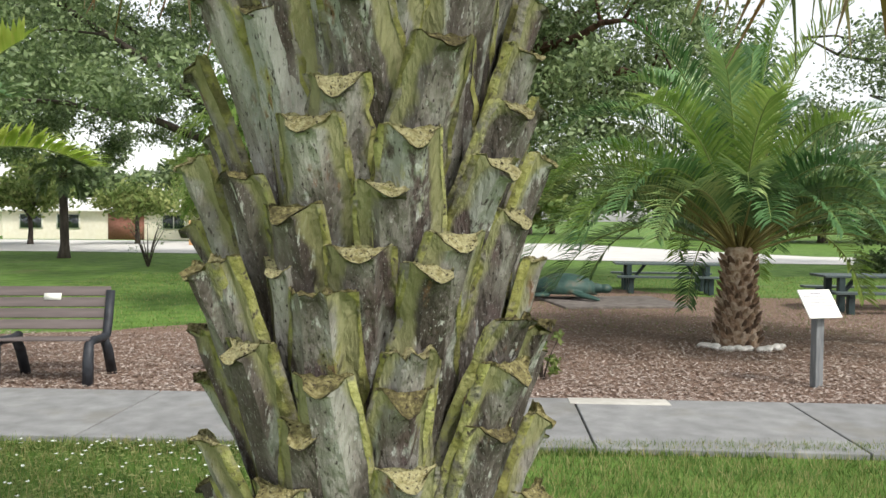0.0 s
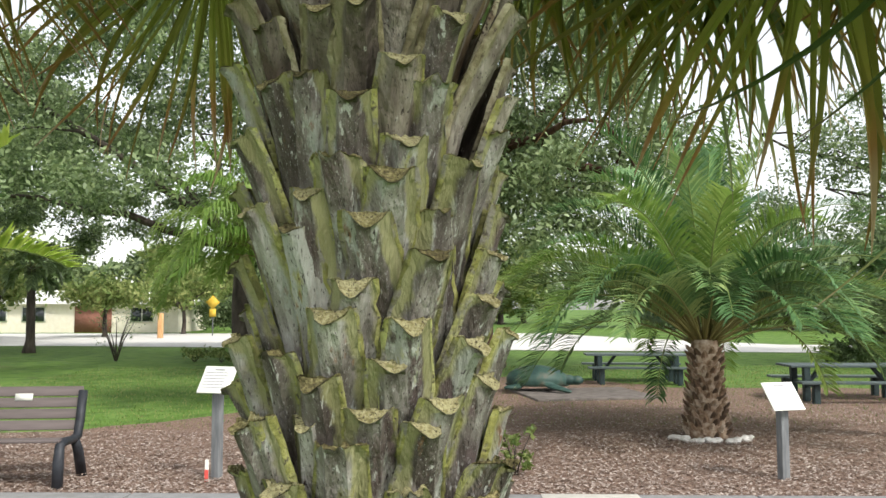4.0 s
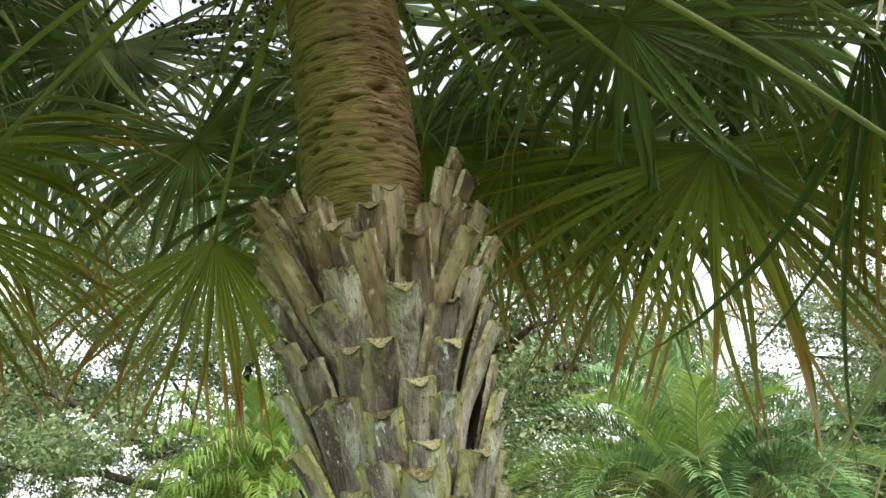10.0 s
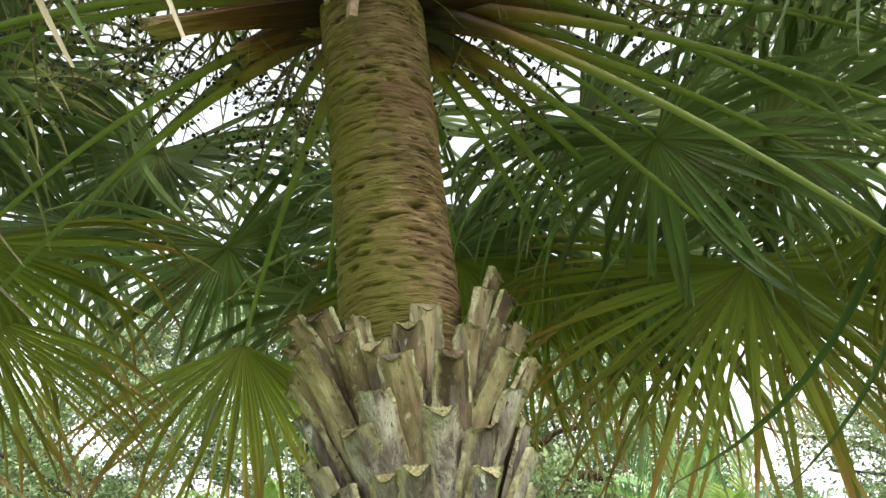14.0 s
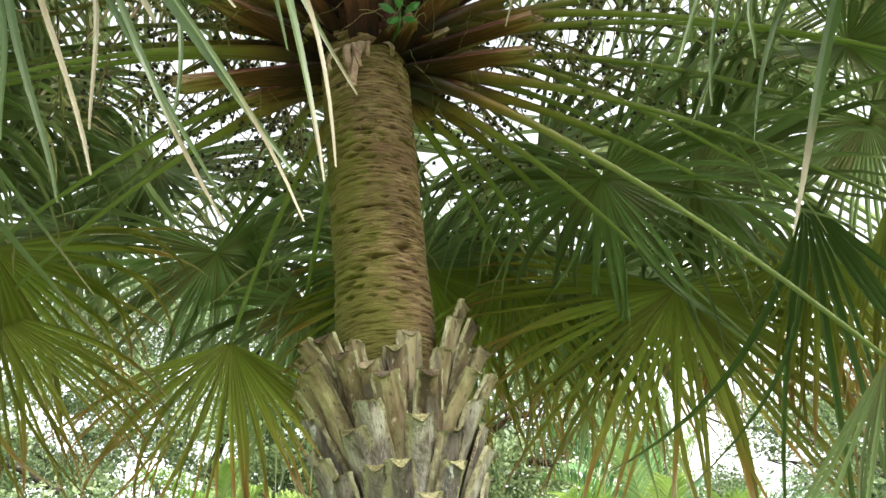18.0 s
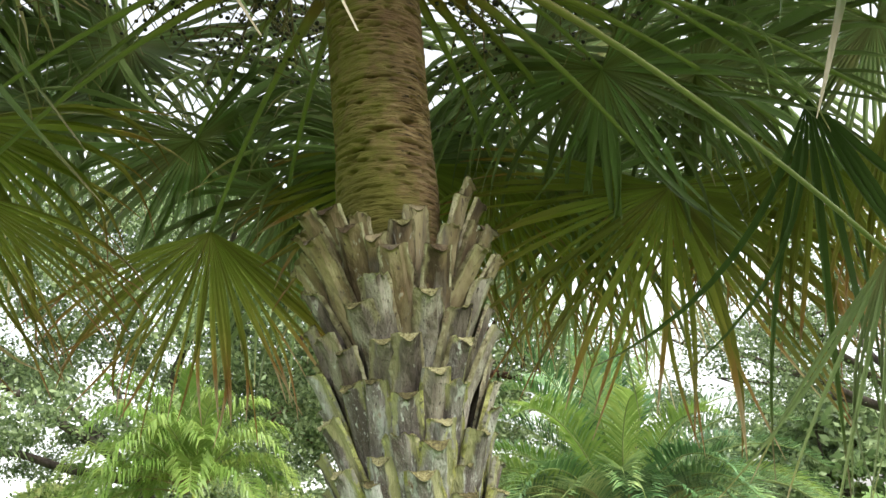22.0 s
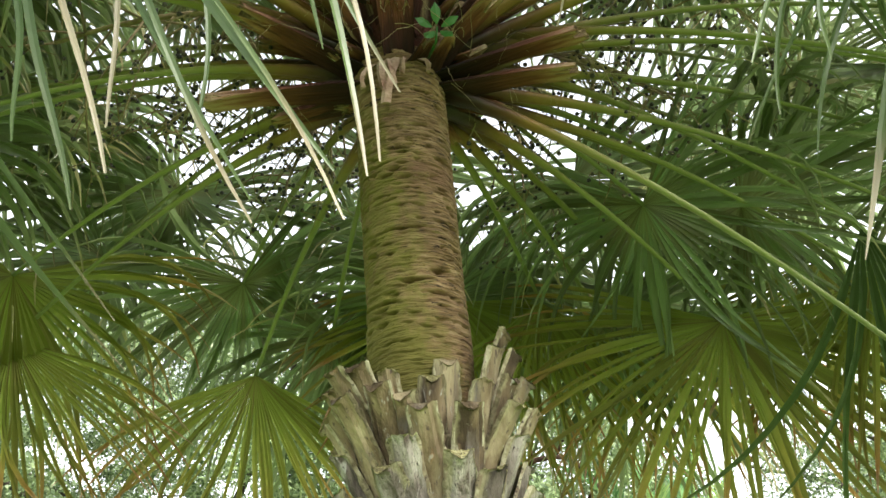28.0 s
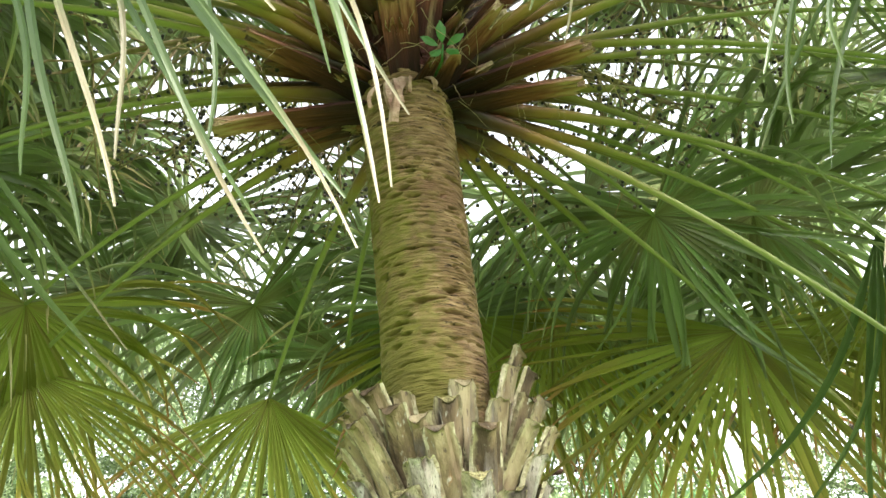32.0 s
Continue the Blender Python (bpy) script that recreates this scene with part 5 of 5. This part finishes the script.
near = feather_palm("slender_palm", -5.35, 7.95, "", 1.95, specs, (FEATHER_YELLOW, FEATHER), 0.46, 60, 15, width=0.024, vee=0.75, hang=0.25, loose=0.1)
Geo().tube([(0.05, 0, -0.05), (0.03, 0, 0.5), (0, 0, 1.2), (0, 0, 1.4)], [0.09, 0.06, 0.055, 0.055], 10).link("trunk", PALETRUNK, near)
Geo().tube([(0, 0, 1.38), (0, 0, 1.5), (0, 0, 1.8), (0, 0, 2.05)], [0.06, 0.075, 0.06, 0.035], 10).link("crownshaft", CROWNSHAFT, near)
tagged(near, "slender palm whose yellow-green frond arches over the path", "palm tree")

specs = [(i * 137.5, 70 - 6.5 * i, 1.25, 2.6, 0) for i in range(14)]
far_palm = feather_palm("small_palm", -14.8, 32.2, "small dark-trunked palm standing on the lawn", 3.2, specs, (OAK,), 0.5, 26, 13, width=0.045, hang=0.7)
Geo().tube([(0, 0, -0.1), (0.05, 0, 0.5), (0, 0, 3.3)], [0.28, 0.17, 0.15], 10).link("trunk", BARK, far_palm)

broad_tree("oak_tree", -5.7, 27.5, "large spreading oak with dark trunk and grey-green leaves", 0.32, 3.6, 11.5, 15.0, 21, clumps=330, per=520, leaf=0.078, low=3.5)
broad_tree("oak_tree", -22.6, 37.0, "tall oak with a loose hanging crown beyond the lawn", 0.4, 3.6, 10.0, 17.0, 22, clumps=260, per=400, leaf=0.11, low=4.6)
broad_tree("oak_tree", 1.65, 21.6, "straight red-brown oak trunk under dark dense leaves", 0.33, 5.2, 6.4, 13.0, 23, clumps=250, per=460, leaf=0.072, low=3.0, bark=RED_BARK)
broad_tree("oak_tree", 19.0, 24.0, "spreading oak with fine bare twigs against the sky", 0.34, 3.6, 8.5, 12.0, 24, clumps=150, per=340, leaf=0.075, low=3.8)
r = random.Random(9)
for k in range(30):
    x = -75 + k * 5.6 + r.uniform(-2, 2)
    y = 92 + r.uniform(-6, 14) if x < 18 else 64 + r.uniform(-5, 10)
    broad_tree("far_tree", x, y, "far broad tree behind the road", 0.3, 2.4, r.uniform(4, 6.5), r.uniform(8, 12), 60 + k, mat=OAK if k % 3 else LIGHTLEAF, clumps=64, per=60, leaf=0.42, low=1.0, clump=2.0)
for x, y, rr, hh, m in ((-15.5, 56, 3.2, 5.6, LIGHTLEAF), (-9.0, 58, 2.2, 4.4, LIGHTLEAF), (-3.4, 57, 2.6, 5.0, LIGHTLEAF), (-24, 48, 2.6, 4.4, LIGHTLEAF), (-18.5, 50, 2.0, 3.6, LIGHTLEAF), (-31, 50, 2.6, 4.6, OAK)):
    broad_tree("small_tree", x, y, "small pale green tree by the road", 0.13, 1.6, rr, hh, int(x * 7) % 97, mat=m, clumps=60, per=70, leaf=0.16, low=1.7, clump=1.0)


def shrub(name, x, y, label, radius, height, leaf, clumps, per, mat, seed, stems=7):
    rr = random.Random(seed)
    bush = tagged(empty(name, x, y), label, "shrub")
    cs, ss = [], []
    for k in range(stems):
        a = 2 * math.pi * k / stems + rr.uniform(-0.3, 0.3)
        e = Vector((math.cos(a) * radius * rr.uniform(0.5, 1), math.sin(a) * radius * rr.uniform(0.5, 1), height * rr.uniform(0.65, 1)))
        Geo().tube([(0, 0, -0.03), e * 0.4 + Vector((0, 0, 0.1 * height)), e], [0.022 * height, 0.014 * height, 0.004], 5).link("stem", BARK, bush)
        cs.append(e)
        ss.append(radius * 0.4)
    while len(cs) < clumps:
        a, q = rr.uniform(0, 6.28), rr.random() ** 0.5
        cs.append(Vector((math.cos(a) * radius * q, math.sin(a) * radius * q, height * rr.uniform(0.15, 1) * (1 - 0.3 * q))))
        ss.append(radius * rr.uniform(0.25, 0.45))
    lg = Geo()
    lg.arrays(*leaf_cloud([tuple(c) for c in cs], ss, per, leaf, 0.8))
    lg.link("foliage", mat, bush, smooth=False)
    return bush


shrub("bare_shrub", -9.65, 27.0, "sparse young shrub with thin bare stems", 0.8, 1.5, 0.035, 12, 30, OAK, 3, stems=9)
shrub("round_shrub", -3.6, 27.0, "rounded yellow-green shrub beside the oak", 1.15, 1.5, 0.07, 40, 120, LIGHTLEAF, 4)
shrub("low_shrub", -7.0, 26.5, "low tuft of green leaves by the oak's foot", 0.45, 0.35, 0.05, 10, 60, LIGHTLEAF, 5)
shrub("low_shrub", -6.1, 26.3, "low tuft of green leaves by the oak's foot", 0.4, 0.35, 0.05, 10, 60, LIGHTLEAF, 6)
shrub("dark_shrub", 13.6, 24.0, "dense dark green clipped shrub", 1.3, 2.2, 0.08, 60, 160, OAK, 7)
shrub("sapling", 1.0, 8.2, "small bright green sapling in the mulch", 0.17, 0.5, 0.035, 12, 26, LIGHTLEAF, 8, stems=4)
hedge = Geo()
hedge.arrays(*leaf_cloud([(-16.0 + i * 0.5, 63 + rng.uniform(-0.5, 0.5), rng.uniform(0.4, 2.4)) for i in range(22) for _ in range(6)], [0.8] * 132, 110, 0.12))
tagged(hedge.link("hedge", OAK, smooth=False), "trimmed dark green hedge beside the house", "hedge", kind="stuff")

# ---- road, houses, far things ----
sheet("road", [(-120, 42), (-16, 38), (5, 33.1), (10, 56), (-120, 61)], 0.02, ROAD, "pale sunlit road beyond the lawn")
sheet("side_road", [(5, 33), (14, 31), (60, 24), (60, 31), (17, 37.6), (12, 47), (9, 55)], 0.024, ROAD, "pale road bending past the trees")


def house(x, y, rz, w, d, label, garage=True):
    h = tagged(empty("house", x, y, 0, rz), label, "house")
    wall = Geo().box((0, 0, 1.0), (w, d, 2.4))
    wall.link("wall", STUCCO, h, smooth=False)
    e = 0.55
    rf = Geo()
    z0, z1 = 2.2, 3.1
    a, b = w / 2 + e, d / 2 + e
    rf.add([(-a, -b, z0), (a, -b, z0), (a, b, z0), (-a, b, z0), (-a + b * 0.9, 0, z1), (a - b * 0.9, 0, z1), (-a, -b, z0 - 0.16), (a, -b, z0 - 0.16), (a, b, z0 - 0.16), (-a, b, z0 - 0.16)],
           [(0, 1, 5, 4), (1, 2, 5), (2, 3, 4, 5), (3, 0, 4), (6, 7, 1, 0), (7, 8, 2, 1), (8, 9, 3, 2), (9, 6, 0, 3), (9, 8, 7, 6)])
    rf.link("roof", ROOF, h, smooth=False)
    for wx in ((-w * 0.36, -w * 0.18, w * 0.33) if garage else (-w * 0.3, w * 0.05, w * 0.35)):
        f = Geo().box((wx, -d / 2 - 0.02, 1.3), (1.7, 0.06, 1.1)).link("window", WHITE, h)
        Geo().box((wx - 0.4, -d / 2 - 0.06, 1.3), (0.72, 0.03, 0.96)).link("pane", GLASS, f)
        Geo().box((wx + 0.4, -d / 2 - 0.06, 1.3), (0.72, 0.03, 0.96)).link("pane", GLASS, f)
    if garage:
        Geo().box((w * 0.1, -d / 2 - 0.03, 0.95), (2.6, 0.06, 1.9)).link("garage_door", GARAGE, h)
    return h


house(-24.5, 64, 0, 15, 8, "low cream house with a pale hipped roof and terracotta garage door")
house(-2.0, 66, 0, 12, 7, "low cream house behind the oak tree", garage=False)
house(-44, 66, 0, 14, 8, "low cream house partly hidden by palms", garage=False)

sign = tagged(empty("road_sign", -12.6, 52), "yellow diamond road sign on a thin post", "road sign")
Geo().tube([(0, 0, -0.05), (0, 0, 2.4)], [0.035, 0.035], 8).link("post", POST, sign)
Geo().box((0, -0.05, 2.1), (0.62, 0.02, 0.62), m=Matrix.Rotation(radians(45), 4, "Y")).link("plate", YELLOW, sign)
Geo().box((0, -0.05, 1.45), (0.4, 0.02, 0.5)).link("lower_plate", YELLOW, sign)
Geo().box((-14.6, 48, 0.7), (0.28, 0.28, 1.5), bevel=0.03).link("marker_post", ORANGE)
tagged(bpy.data.objects["marker_post"], "short pale orange marker post at the road's edge", "post")

# ---- bench ----
def slat_mesh(w, d, t):
    return Geo().box((0, 0, 0), (w, d, t), bevel=0.008).mesh("slat", SLAT, False)


bench = tagged(empty("park_bench", -4.27, 8.0, 0, 3), "park bench with grey-brown slats and black frame ends on the mulch", "bench")
W = 1.85
back_dir, seat_z = radians(14), 0.43
for i in range(4):
    ob = new("slat", slat_mesh(W, 0.022, 0.098))
    ob.parent = bench
    s = 0.10 + i * 0.112
    ob.matrix_basis = Matrix.Translation((0, 0.20 + math.sin(back_dir) * s, seat_z + math.cos(back_dir) * s)) @ Matrix.Rotation(-back_dir, 4, "X")
for i in range(4):
    ob = new("slat", slat_mesh(W, 0.105, 0.026))
    ob.parent = bench
    ob.matrix_basis = Matrix.Translation((0, -0.27 + i * 0.122, seat_z + 0.012 - 0.012 * i)) @ Matrix.Rotation(radians(-4), 4, "X")
for x in (-W / 2, 0.07, W / 2):
    g = Geo()
    prof = [((-0.34, 0.0), (-0.325, 0.25), (-0.30, 0.40), (-0.2, 0.425), (0.06, 0.41), (0.17, 0.43), (0.22, 0.55), (0.30, 0.86)), ((0.10, 0.40), (0.2, 0.28), (0.33, 0.0))]
    if x == 0.07:
        prof = [prof[0][:6], prof[1]]
    for line, rad in zip(prof, (0.046, 0.046)):
        g.tube([(x, a, b) for a, b in line], [rad * (1.15 if b < 0.3 else 1) for a, b in line], 8, squash=0.9)
    g.link("bench_frame", BLACK, bench, smooth=True)
pl = Geo().box((0.36, 0.275, 0.80), (0.17, 0.006, 0.068), m=Matrix.Rotation(-back_dir, 4, "X")).link("plaque", WHITE, bench, "small white plaque")

# ---- information signs ----
def info_sign(x, y, rz, plate_lean, w, h, top, label, post=POST):
    s = tagged(empty("information_sign", x, y, 0, rz), label, "sign")
    Geo().box((0, 0, (top - 0.14) / 2 - 0.03), (0.085, 0.085, top - 0.14 + 0.06), bevel=0.006).link("post", post, s, smooth=False)
    m = Matrix.Translation((0, -0.02, top - 0.06)) @ Matrix.Rotation(radians(plate_lean), 4, "X")
    p = Geo().box((0, 0, 0), (w, 0.016, h), bevel=0.006).link("plate", WHITE, s, smooth=False, m=m)
    rr = random.Random(int(x * 10))
    for i in range(7):
        ww = w * (0.32 if i == 0 else rr.uniform(0.55, 0.8))
        Geo().box(((-w * 0.42 + ww / 2) if i else 0, -0.0095, h * 0.36 - i * h * 0.11), (ww, 0.003, h * (0.05 if i == 0 else 0.022))).link("text_line", PRINT, p, smooth=False)
    return s


info_sign(3.6, 7.9, 14, -38, 0.36, 0.32, 0.88, "white slanted information plate on a grey timber post")
info_sign(-1.96, 8.13, -20, -34, 0.36, 0.30, 1.04, "white slanted information plate on a grey post by a red marker")
info_sign(0.735, 11.6, 32, -40, 0.36, 0.30, 1.08, "white slanted information plate on a dark post near an oak", BLACK)
mk = Geo().box((-2.03, 8.02, 0.1), (0.035, 0.012, 0.24), bevel=0.003).link("plant_marker", WHITE, smooth=False)
tagged(mk, "small white and red plant marker stake", "marker")
Geo().box((-2.03, 8.0105, 0.06), (0.037, 0.004, 0.13)).link("red_band", RED, mk, smooth=False)

# ---- picnic tables ----
def picnic(x, y, rz, label):
    t = tagged(empty("picnic_table", x, y, 0, rz), label, "picnic table", "picnic tables on the mulch")
    plank = Geo().box((0, 0, 0), (2.3, 0.14, 0.04), bevel=0.006).mesh("plank", TABLETOP, False)
    for i in range(5):
        ob = new("plank", plank)
        ob.parent = t
        ob.matrix_basis = pose(0, -0.31 + 0.155 * i, 0.64)
    for s in (-1, 1):
        for q in (0, 1):
            ob = new("plank", plank)
            ob.parent = t
            ob.matrix_basis = pose(0, s * (0.66 + 0.15 * q), 0.38)
    for x0 in (-0.85, 0.85):
        for s in (-1, 1):
            Geo().box((x0, s * 0.3, 0.3), (0.11, 0.13, 0.64), bevel=0.01).link("leg", TABLE, t, smooth=False)
            Geo().box((x0, s * 0.72, 0.17), (0.11, 0.13, 0.38), bevel=0.01).link("bench_leg", TABLE, t, smooth=False)
        Geo().box((x0, 0, 0.33), (0.07, 1.6, 0.07), bevel=0.008).link("crossbar", TABLE, t, smooth=False)
        Geo().box((x0 * 0.68, 0, 0.47), (0.06, 0.1, 0.44), m=Matrix.Rotation(radians(38 if x0 < 0 else -38), 4, "Y"), bevel=0.008).link("brace", TABLE, t, smooth=False)
    return t


picnic(5.05, 18.7, -6, "dark green picnic table with attached benches")
picnic(7.95, 14.9, -4, "dark green picnic table with attached benches beside the palm")

# ---- turtle sculpture on its pad ----
pad = tagged(Geo().box((3.25, 15.9, 0.025), (2.4, 2.0, 0.06), rot=radians(8), bevel=0.02).link("pad", PAD, smooth=False), "flat weathered stone pad under the turtle sculpture", "pad")
bm = bmesh.new()
bmesh.ops.create_uvsphere(bm, u_segments=28, v_segments=16, radius=1.0)
for v in bm.verts:
    v.co = Vector((v.co.x * 0.72, v.co.y * 0.55, max(v.co.z, -0.35) * 0.34 + 0.24 + 0.02 * noise.noise(v.co * 5)))
body_me = bpy.data.meshes.new("turtle")


def lump(c, s, rz=0.0, ry=0.0):
    got = bmesh.ops.create_uvsphere(bm, u_segments=14, v_segments=8, radius=1.0)["verts"]
    m = Matrix.Translation(c) @ Matrix.Rotation(rz, 4, "Z") @ Matrix.Rotation(ry, 4, "Y") @ Matrix.Diagonal((*s, 1))
    for v in got:
        v.co = m @ v.co


lump((0.72, -0.05, 0.25), (0.22, 0.13, 0.12), 0, 0.15)
lump((0.92, -0.06, 0.24), (0.16, 0.12, 0.11))
lump((0.42, -0.62, 0.12), (0.42, 0.14, 0.06), -0.5, 0.2)
lump((0.42, 0.6, 0.12), (0.42, 0.14, 0.06), 0.5, 0.2)
lump((-0.55, -0.45, 0.1), (0.24, 0.12, 0.06), 0.5)
lump((-0.55, 0.45, 0.1), (0.24, 0.12, 0.06), -0.5)
bm.to_mesh(body_me)
bm.free()
body_me.materials.append(TURTLE)
body_me.polygons.foreach_set("use_smooth", [True] * len(body_me.polygons))
turtle = tagged(new("turtle_sculpture", body_me), "green and brown painted turtle sculpture lying on a pad", "sculpture")
rm = turtle.modifiers.new("remesh", "REMESH")
rm.mode, rm.voxel_size, rm.use_smooth_shade = "VOXEL", 0.022, True
turtle.matrix_basis = pose(2.45, 16.5, 0.05, 0, 0, -8) @ Matrix.Scale(0.86, 4)


# ---- fruit, hanging dry tips and the sprig on the palm ----
def fruit_bunch(az, z, reach, seed, berries=230):
    """A branching fruit stalk with small dark berries."""
    r = random.Random(seed)
    out, tan = sector(az)
    s = axis_at(z) + out * 0.08
    e = s + out * reach + Vector((0, 0, 0.16))
    m = s.lerp(e, 0.5) + Vector((0, 0, 0.16))
    stalk = Geo()
    main = [s * (1 - t) ** 2 + m * 2 * t * (1 - t) + e * t * t for t in [i / 10 for i in range(11)]]
    stalk.tube(main, [0.013 - 0.0008 * i for i in range(11)], 6)
    ball = Geo()
    bm = bmesh.new()
    bmesh.ops.create_icosphere(bm, subdivisions=1, radius=1.0)
    bv, bf = [v.co.copy() for v in bm.verts], [[v.index for v in f.verts] for f in bm.faces]
    bm.free()
    tips = []
    for i in range(24):
        b = main[r.randint(3, 10)]
        d = Vector((r.uniform(-1, 1), r.uniform(-1, 1), r.uniform(-0.9, 0.35))).normalized() * r.uniform(0.14, 0.34)
        k = b + d * 0.6 + out * 0.05
        q = b + d + out * 0.06 + Vector((0, 0, -0.06))
        stalk.tube([b, k, q], [0.004, 0.003, 0.0015], 4)
        for j in range(4):
            h = k.lerp(q, r.random())
            w = h + Vector((r.uniform(-1, 1), r.uniform(-1, 1), r.uniform(-1, 0.6))) * 0.08
            stalk.tube([h, w], [0.002, 0.0012], 3, cap=False)
            tips += [w, h.lerp(w, 0.55)]
    ob = stalk.link("fruit_stalk", FRUITSTALK, palm)
    for i in range(berries):
        p = tips[i % len(tips)] + Vector((r.uniform(-1, 1), r.uniform(-1, 1), r.uniform(-1, 1))) * 0.016
        rad = r.uniform(0.0045, 0.0075)
        ball.add([p + v * rad for v in bv], bf)
    tagged(ball.link("fruit_mass", BERRY, ob), kind="stuff")


for k, (az, z, reach) in enumerate(((28, 3.02, 0.75), (58, 3.02, 0.8), (112, 3.05, 0.8), (142, 3.02, 0.8), (166, 3.08, 0.8), (8, 3.1, 0.8))):
    fruit_bunch(radians(az), z, reach, 700 + k)

spr = Geo()
base = axis_at(2.86) + Vector((0.062, -0.175, 0.02))
st = Geo().tube([base + Vector((-0.01, 0.07, 0.02)), base, base + Vector((0.004, -0.012, 0.03))], [0.003, 0.003, 0.002], 5)
sprig = st.link("sprig", SPRIG)
tagged(sprig, "small bright green sprig growing out of the crown fibre", "sprig")
for k in range(5):
    a = radians(72 * k + 20)
    d = Vector((math.cos(a), -0.45, math.sin(a))).normalized()
    side = d.cross(Vector((0, 1, 0))).normalized()
    b = base + Vector((0.003, -0.012, 0.022)) + d * 0.009
    L, w = 0.042 + 0.006 * (k % 2), 0.0105
    Geo().add([b, b + d * L * 0.3 + side * w * 0.8, b + d * L * 0.65 + side * w, b + d * L, b + d * L * 0.65 - side * w, b + d * L * 0.3 - side * w * 0.8, b + d * L * 0.5 + Vector((0, -0.004, 0))],
              [(0, 1, 6), (1, 2, 6), (2, 3, 6), (3, 4, 6), (4, 5, 6), (5, 0, 6)]).link("leaf", SPRIG, sprig, smooth=False)

for k, (az, length, wid) in enumerate(((-116, 0.10, 0.014), (-99, 0.13, 0.016), (-108, 0.085, 0.009), (-128, 0.07, 0.011), (-90, 0.06, 0.008), (-70, 0.05, 0.009))):
    rr = random.Random(k)
    out, tan = sector(radians(az))
    p = axis_at(2.90) + out * 0.105
    vs, fs = [], []
    lean = rr.uniform(-0.25, 0.25)
    for i in range(7):
        t = i / 6
        q = p + out * (0.03 * math.sin(2.2 * t)) + tan * lean * length * t - Vector((0, 0, length * t))
        w = wid * (0.85 - 0.25 * t) * rr.uniform(0.7, 1.2)
        vs += [q - tan * w, q - tan * w * 0.2 + out * 0.006, q + tan * w, q - out * 0.003]
    for i in range(6):
        for j in range(4):
            fs.append((i * 4 + j, i * 4 + (j + 1) % 4, i * 4 + 4 + (j + 1) % 4, i * 4 + 4 + j))
    fs.append((24, 25, 26, 27))
    Geo().add(vs, fs).link("dry_sheath", SHEATH, palm, smooth=False)

# thin curling fibres about the crown's foot
fg = Geo()
rr = random.Random(77)
for k in range(190):
    az = rr.uniform(0, 2 * math.pi)
    out, tan = sector(az)
    p = axis_at(rr.uniform(2.87, 3.2)) + out * rr.uniform(0.1, 0.34)
    d = out * rr.uniform(0.0, 0.8) + tan * rr.uniform(-0.7, 0.7) + Vector((0, 0, rr.uniform(-1.0, 0.5)))
    L = rr.uniform(0.06, 0.22)
    pts = [p.copy()]
    for i in range(6):
        d = (d + Vector((rr.uniform(-1, 1), rr.uniform(-1, 1), rr.uniform(-1, 0.5))) * 0.42).normalized()
        p = p + d * L / 6
        pts.append(p.copy())
    fg.tube(pts, [0.0009 - 0.0001 * i for i in range(7)], 3, cap=False)
tagged(fg.link("loose_fibre", FRUITSTALK, palm), kind="stuff")


# ---- clover and dry grass by the path ----
cl = Geo()
n = 5200
x, y = rng.uniform(-3.7, -0.5, n), rng.uniform(3.6, 5.68, n)
hgt, a = rng.uniform(0.025, 0.06, n), rng.uniform(0, 6.28, n)
u = np.stack([np.cos(a), np.sin(a), rng.uniform(-0.3, 0.3, n)], 1)
w = np.stack([-np.sin(a), np.cos(a), rng.uniform(-0.3, 0.3, n)], 1)
p = np.stack([x, y, hgt], 1)
s_ = rng.uniform(0.009, 0.017, n)[:, None]
cl.arrays(np.stack([p - u * s_, p - w * s_ * 0.8, p + u * s_, p + w * s_ * 0.8], 1).reshape(-1, 3), np.arange(n * 4).reshape(-1, 4), np.zeros(n * 4))
tagged(cl.link("clover_leaves", LIGHTLEAF, smooth=False), "low clover leaves in the grass beside the path", "clover", kind="stuff")
fl = Geo()
r = random.Random(31)
for k in range(190):
    cx, cy, cz = r.uniform(-3.4, -0.75), 4.3 + 1.35 * r.random() ** 0.7, r.uniform(0.05, 0.085)
    for j in range(5):
        b = 2 * math.pi * j / 5 + r.random()
        q = Vector((cx, cy, cz))
        d = Vector((math.cos(b), math.sin(b), 0.5)) * r.uniform(0.010, 0.017)
        t2 = Vector((-math.sin(b), math.cos(b), 0)) * 0.006
        fl.add([q, q + d * 0.6 + t2, q + d, q + d * 0.6 - t2], [(0, 1, 2, 3)])
tagged(fl.link("clover_flowers", PETAL, smooth=False), "small white clover flowers scattered in the grass", "flowers", kind="stuff")
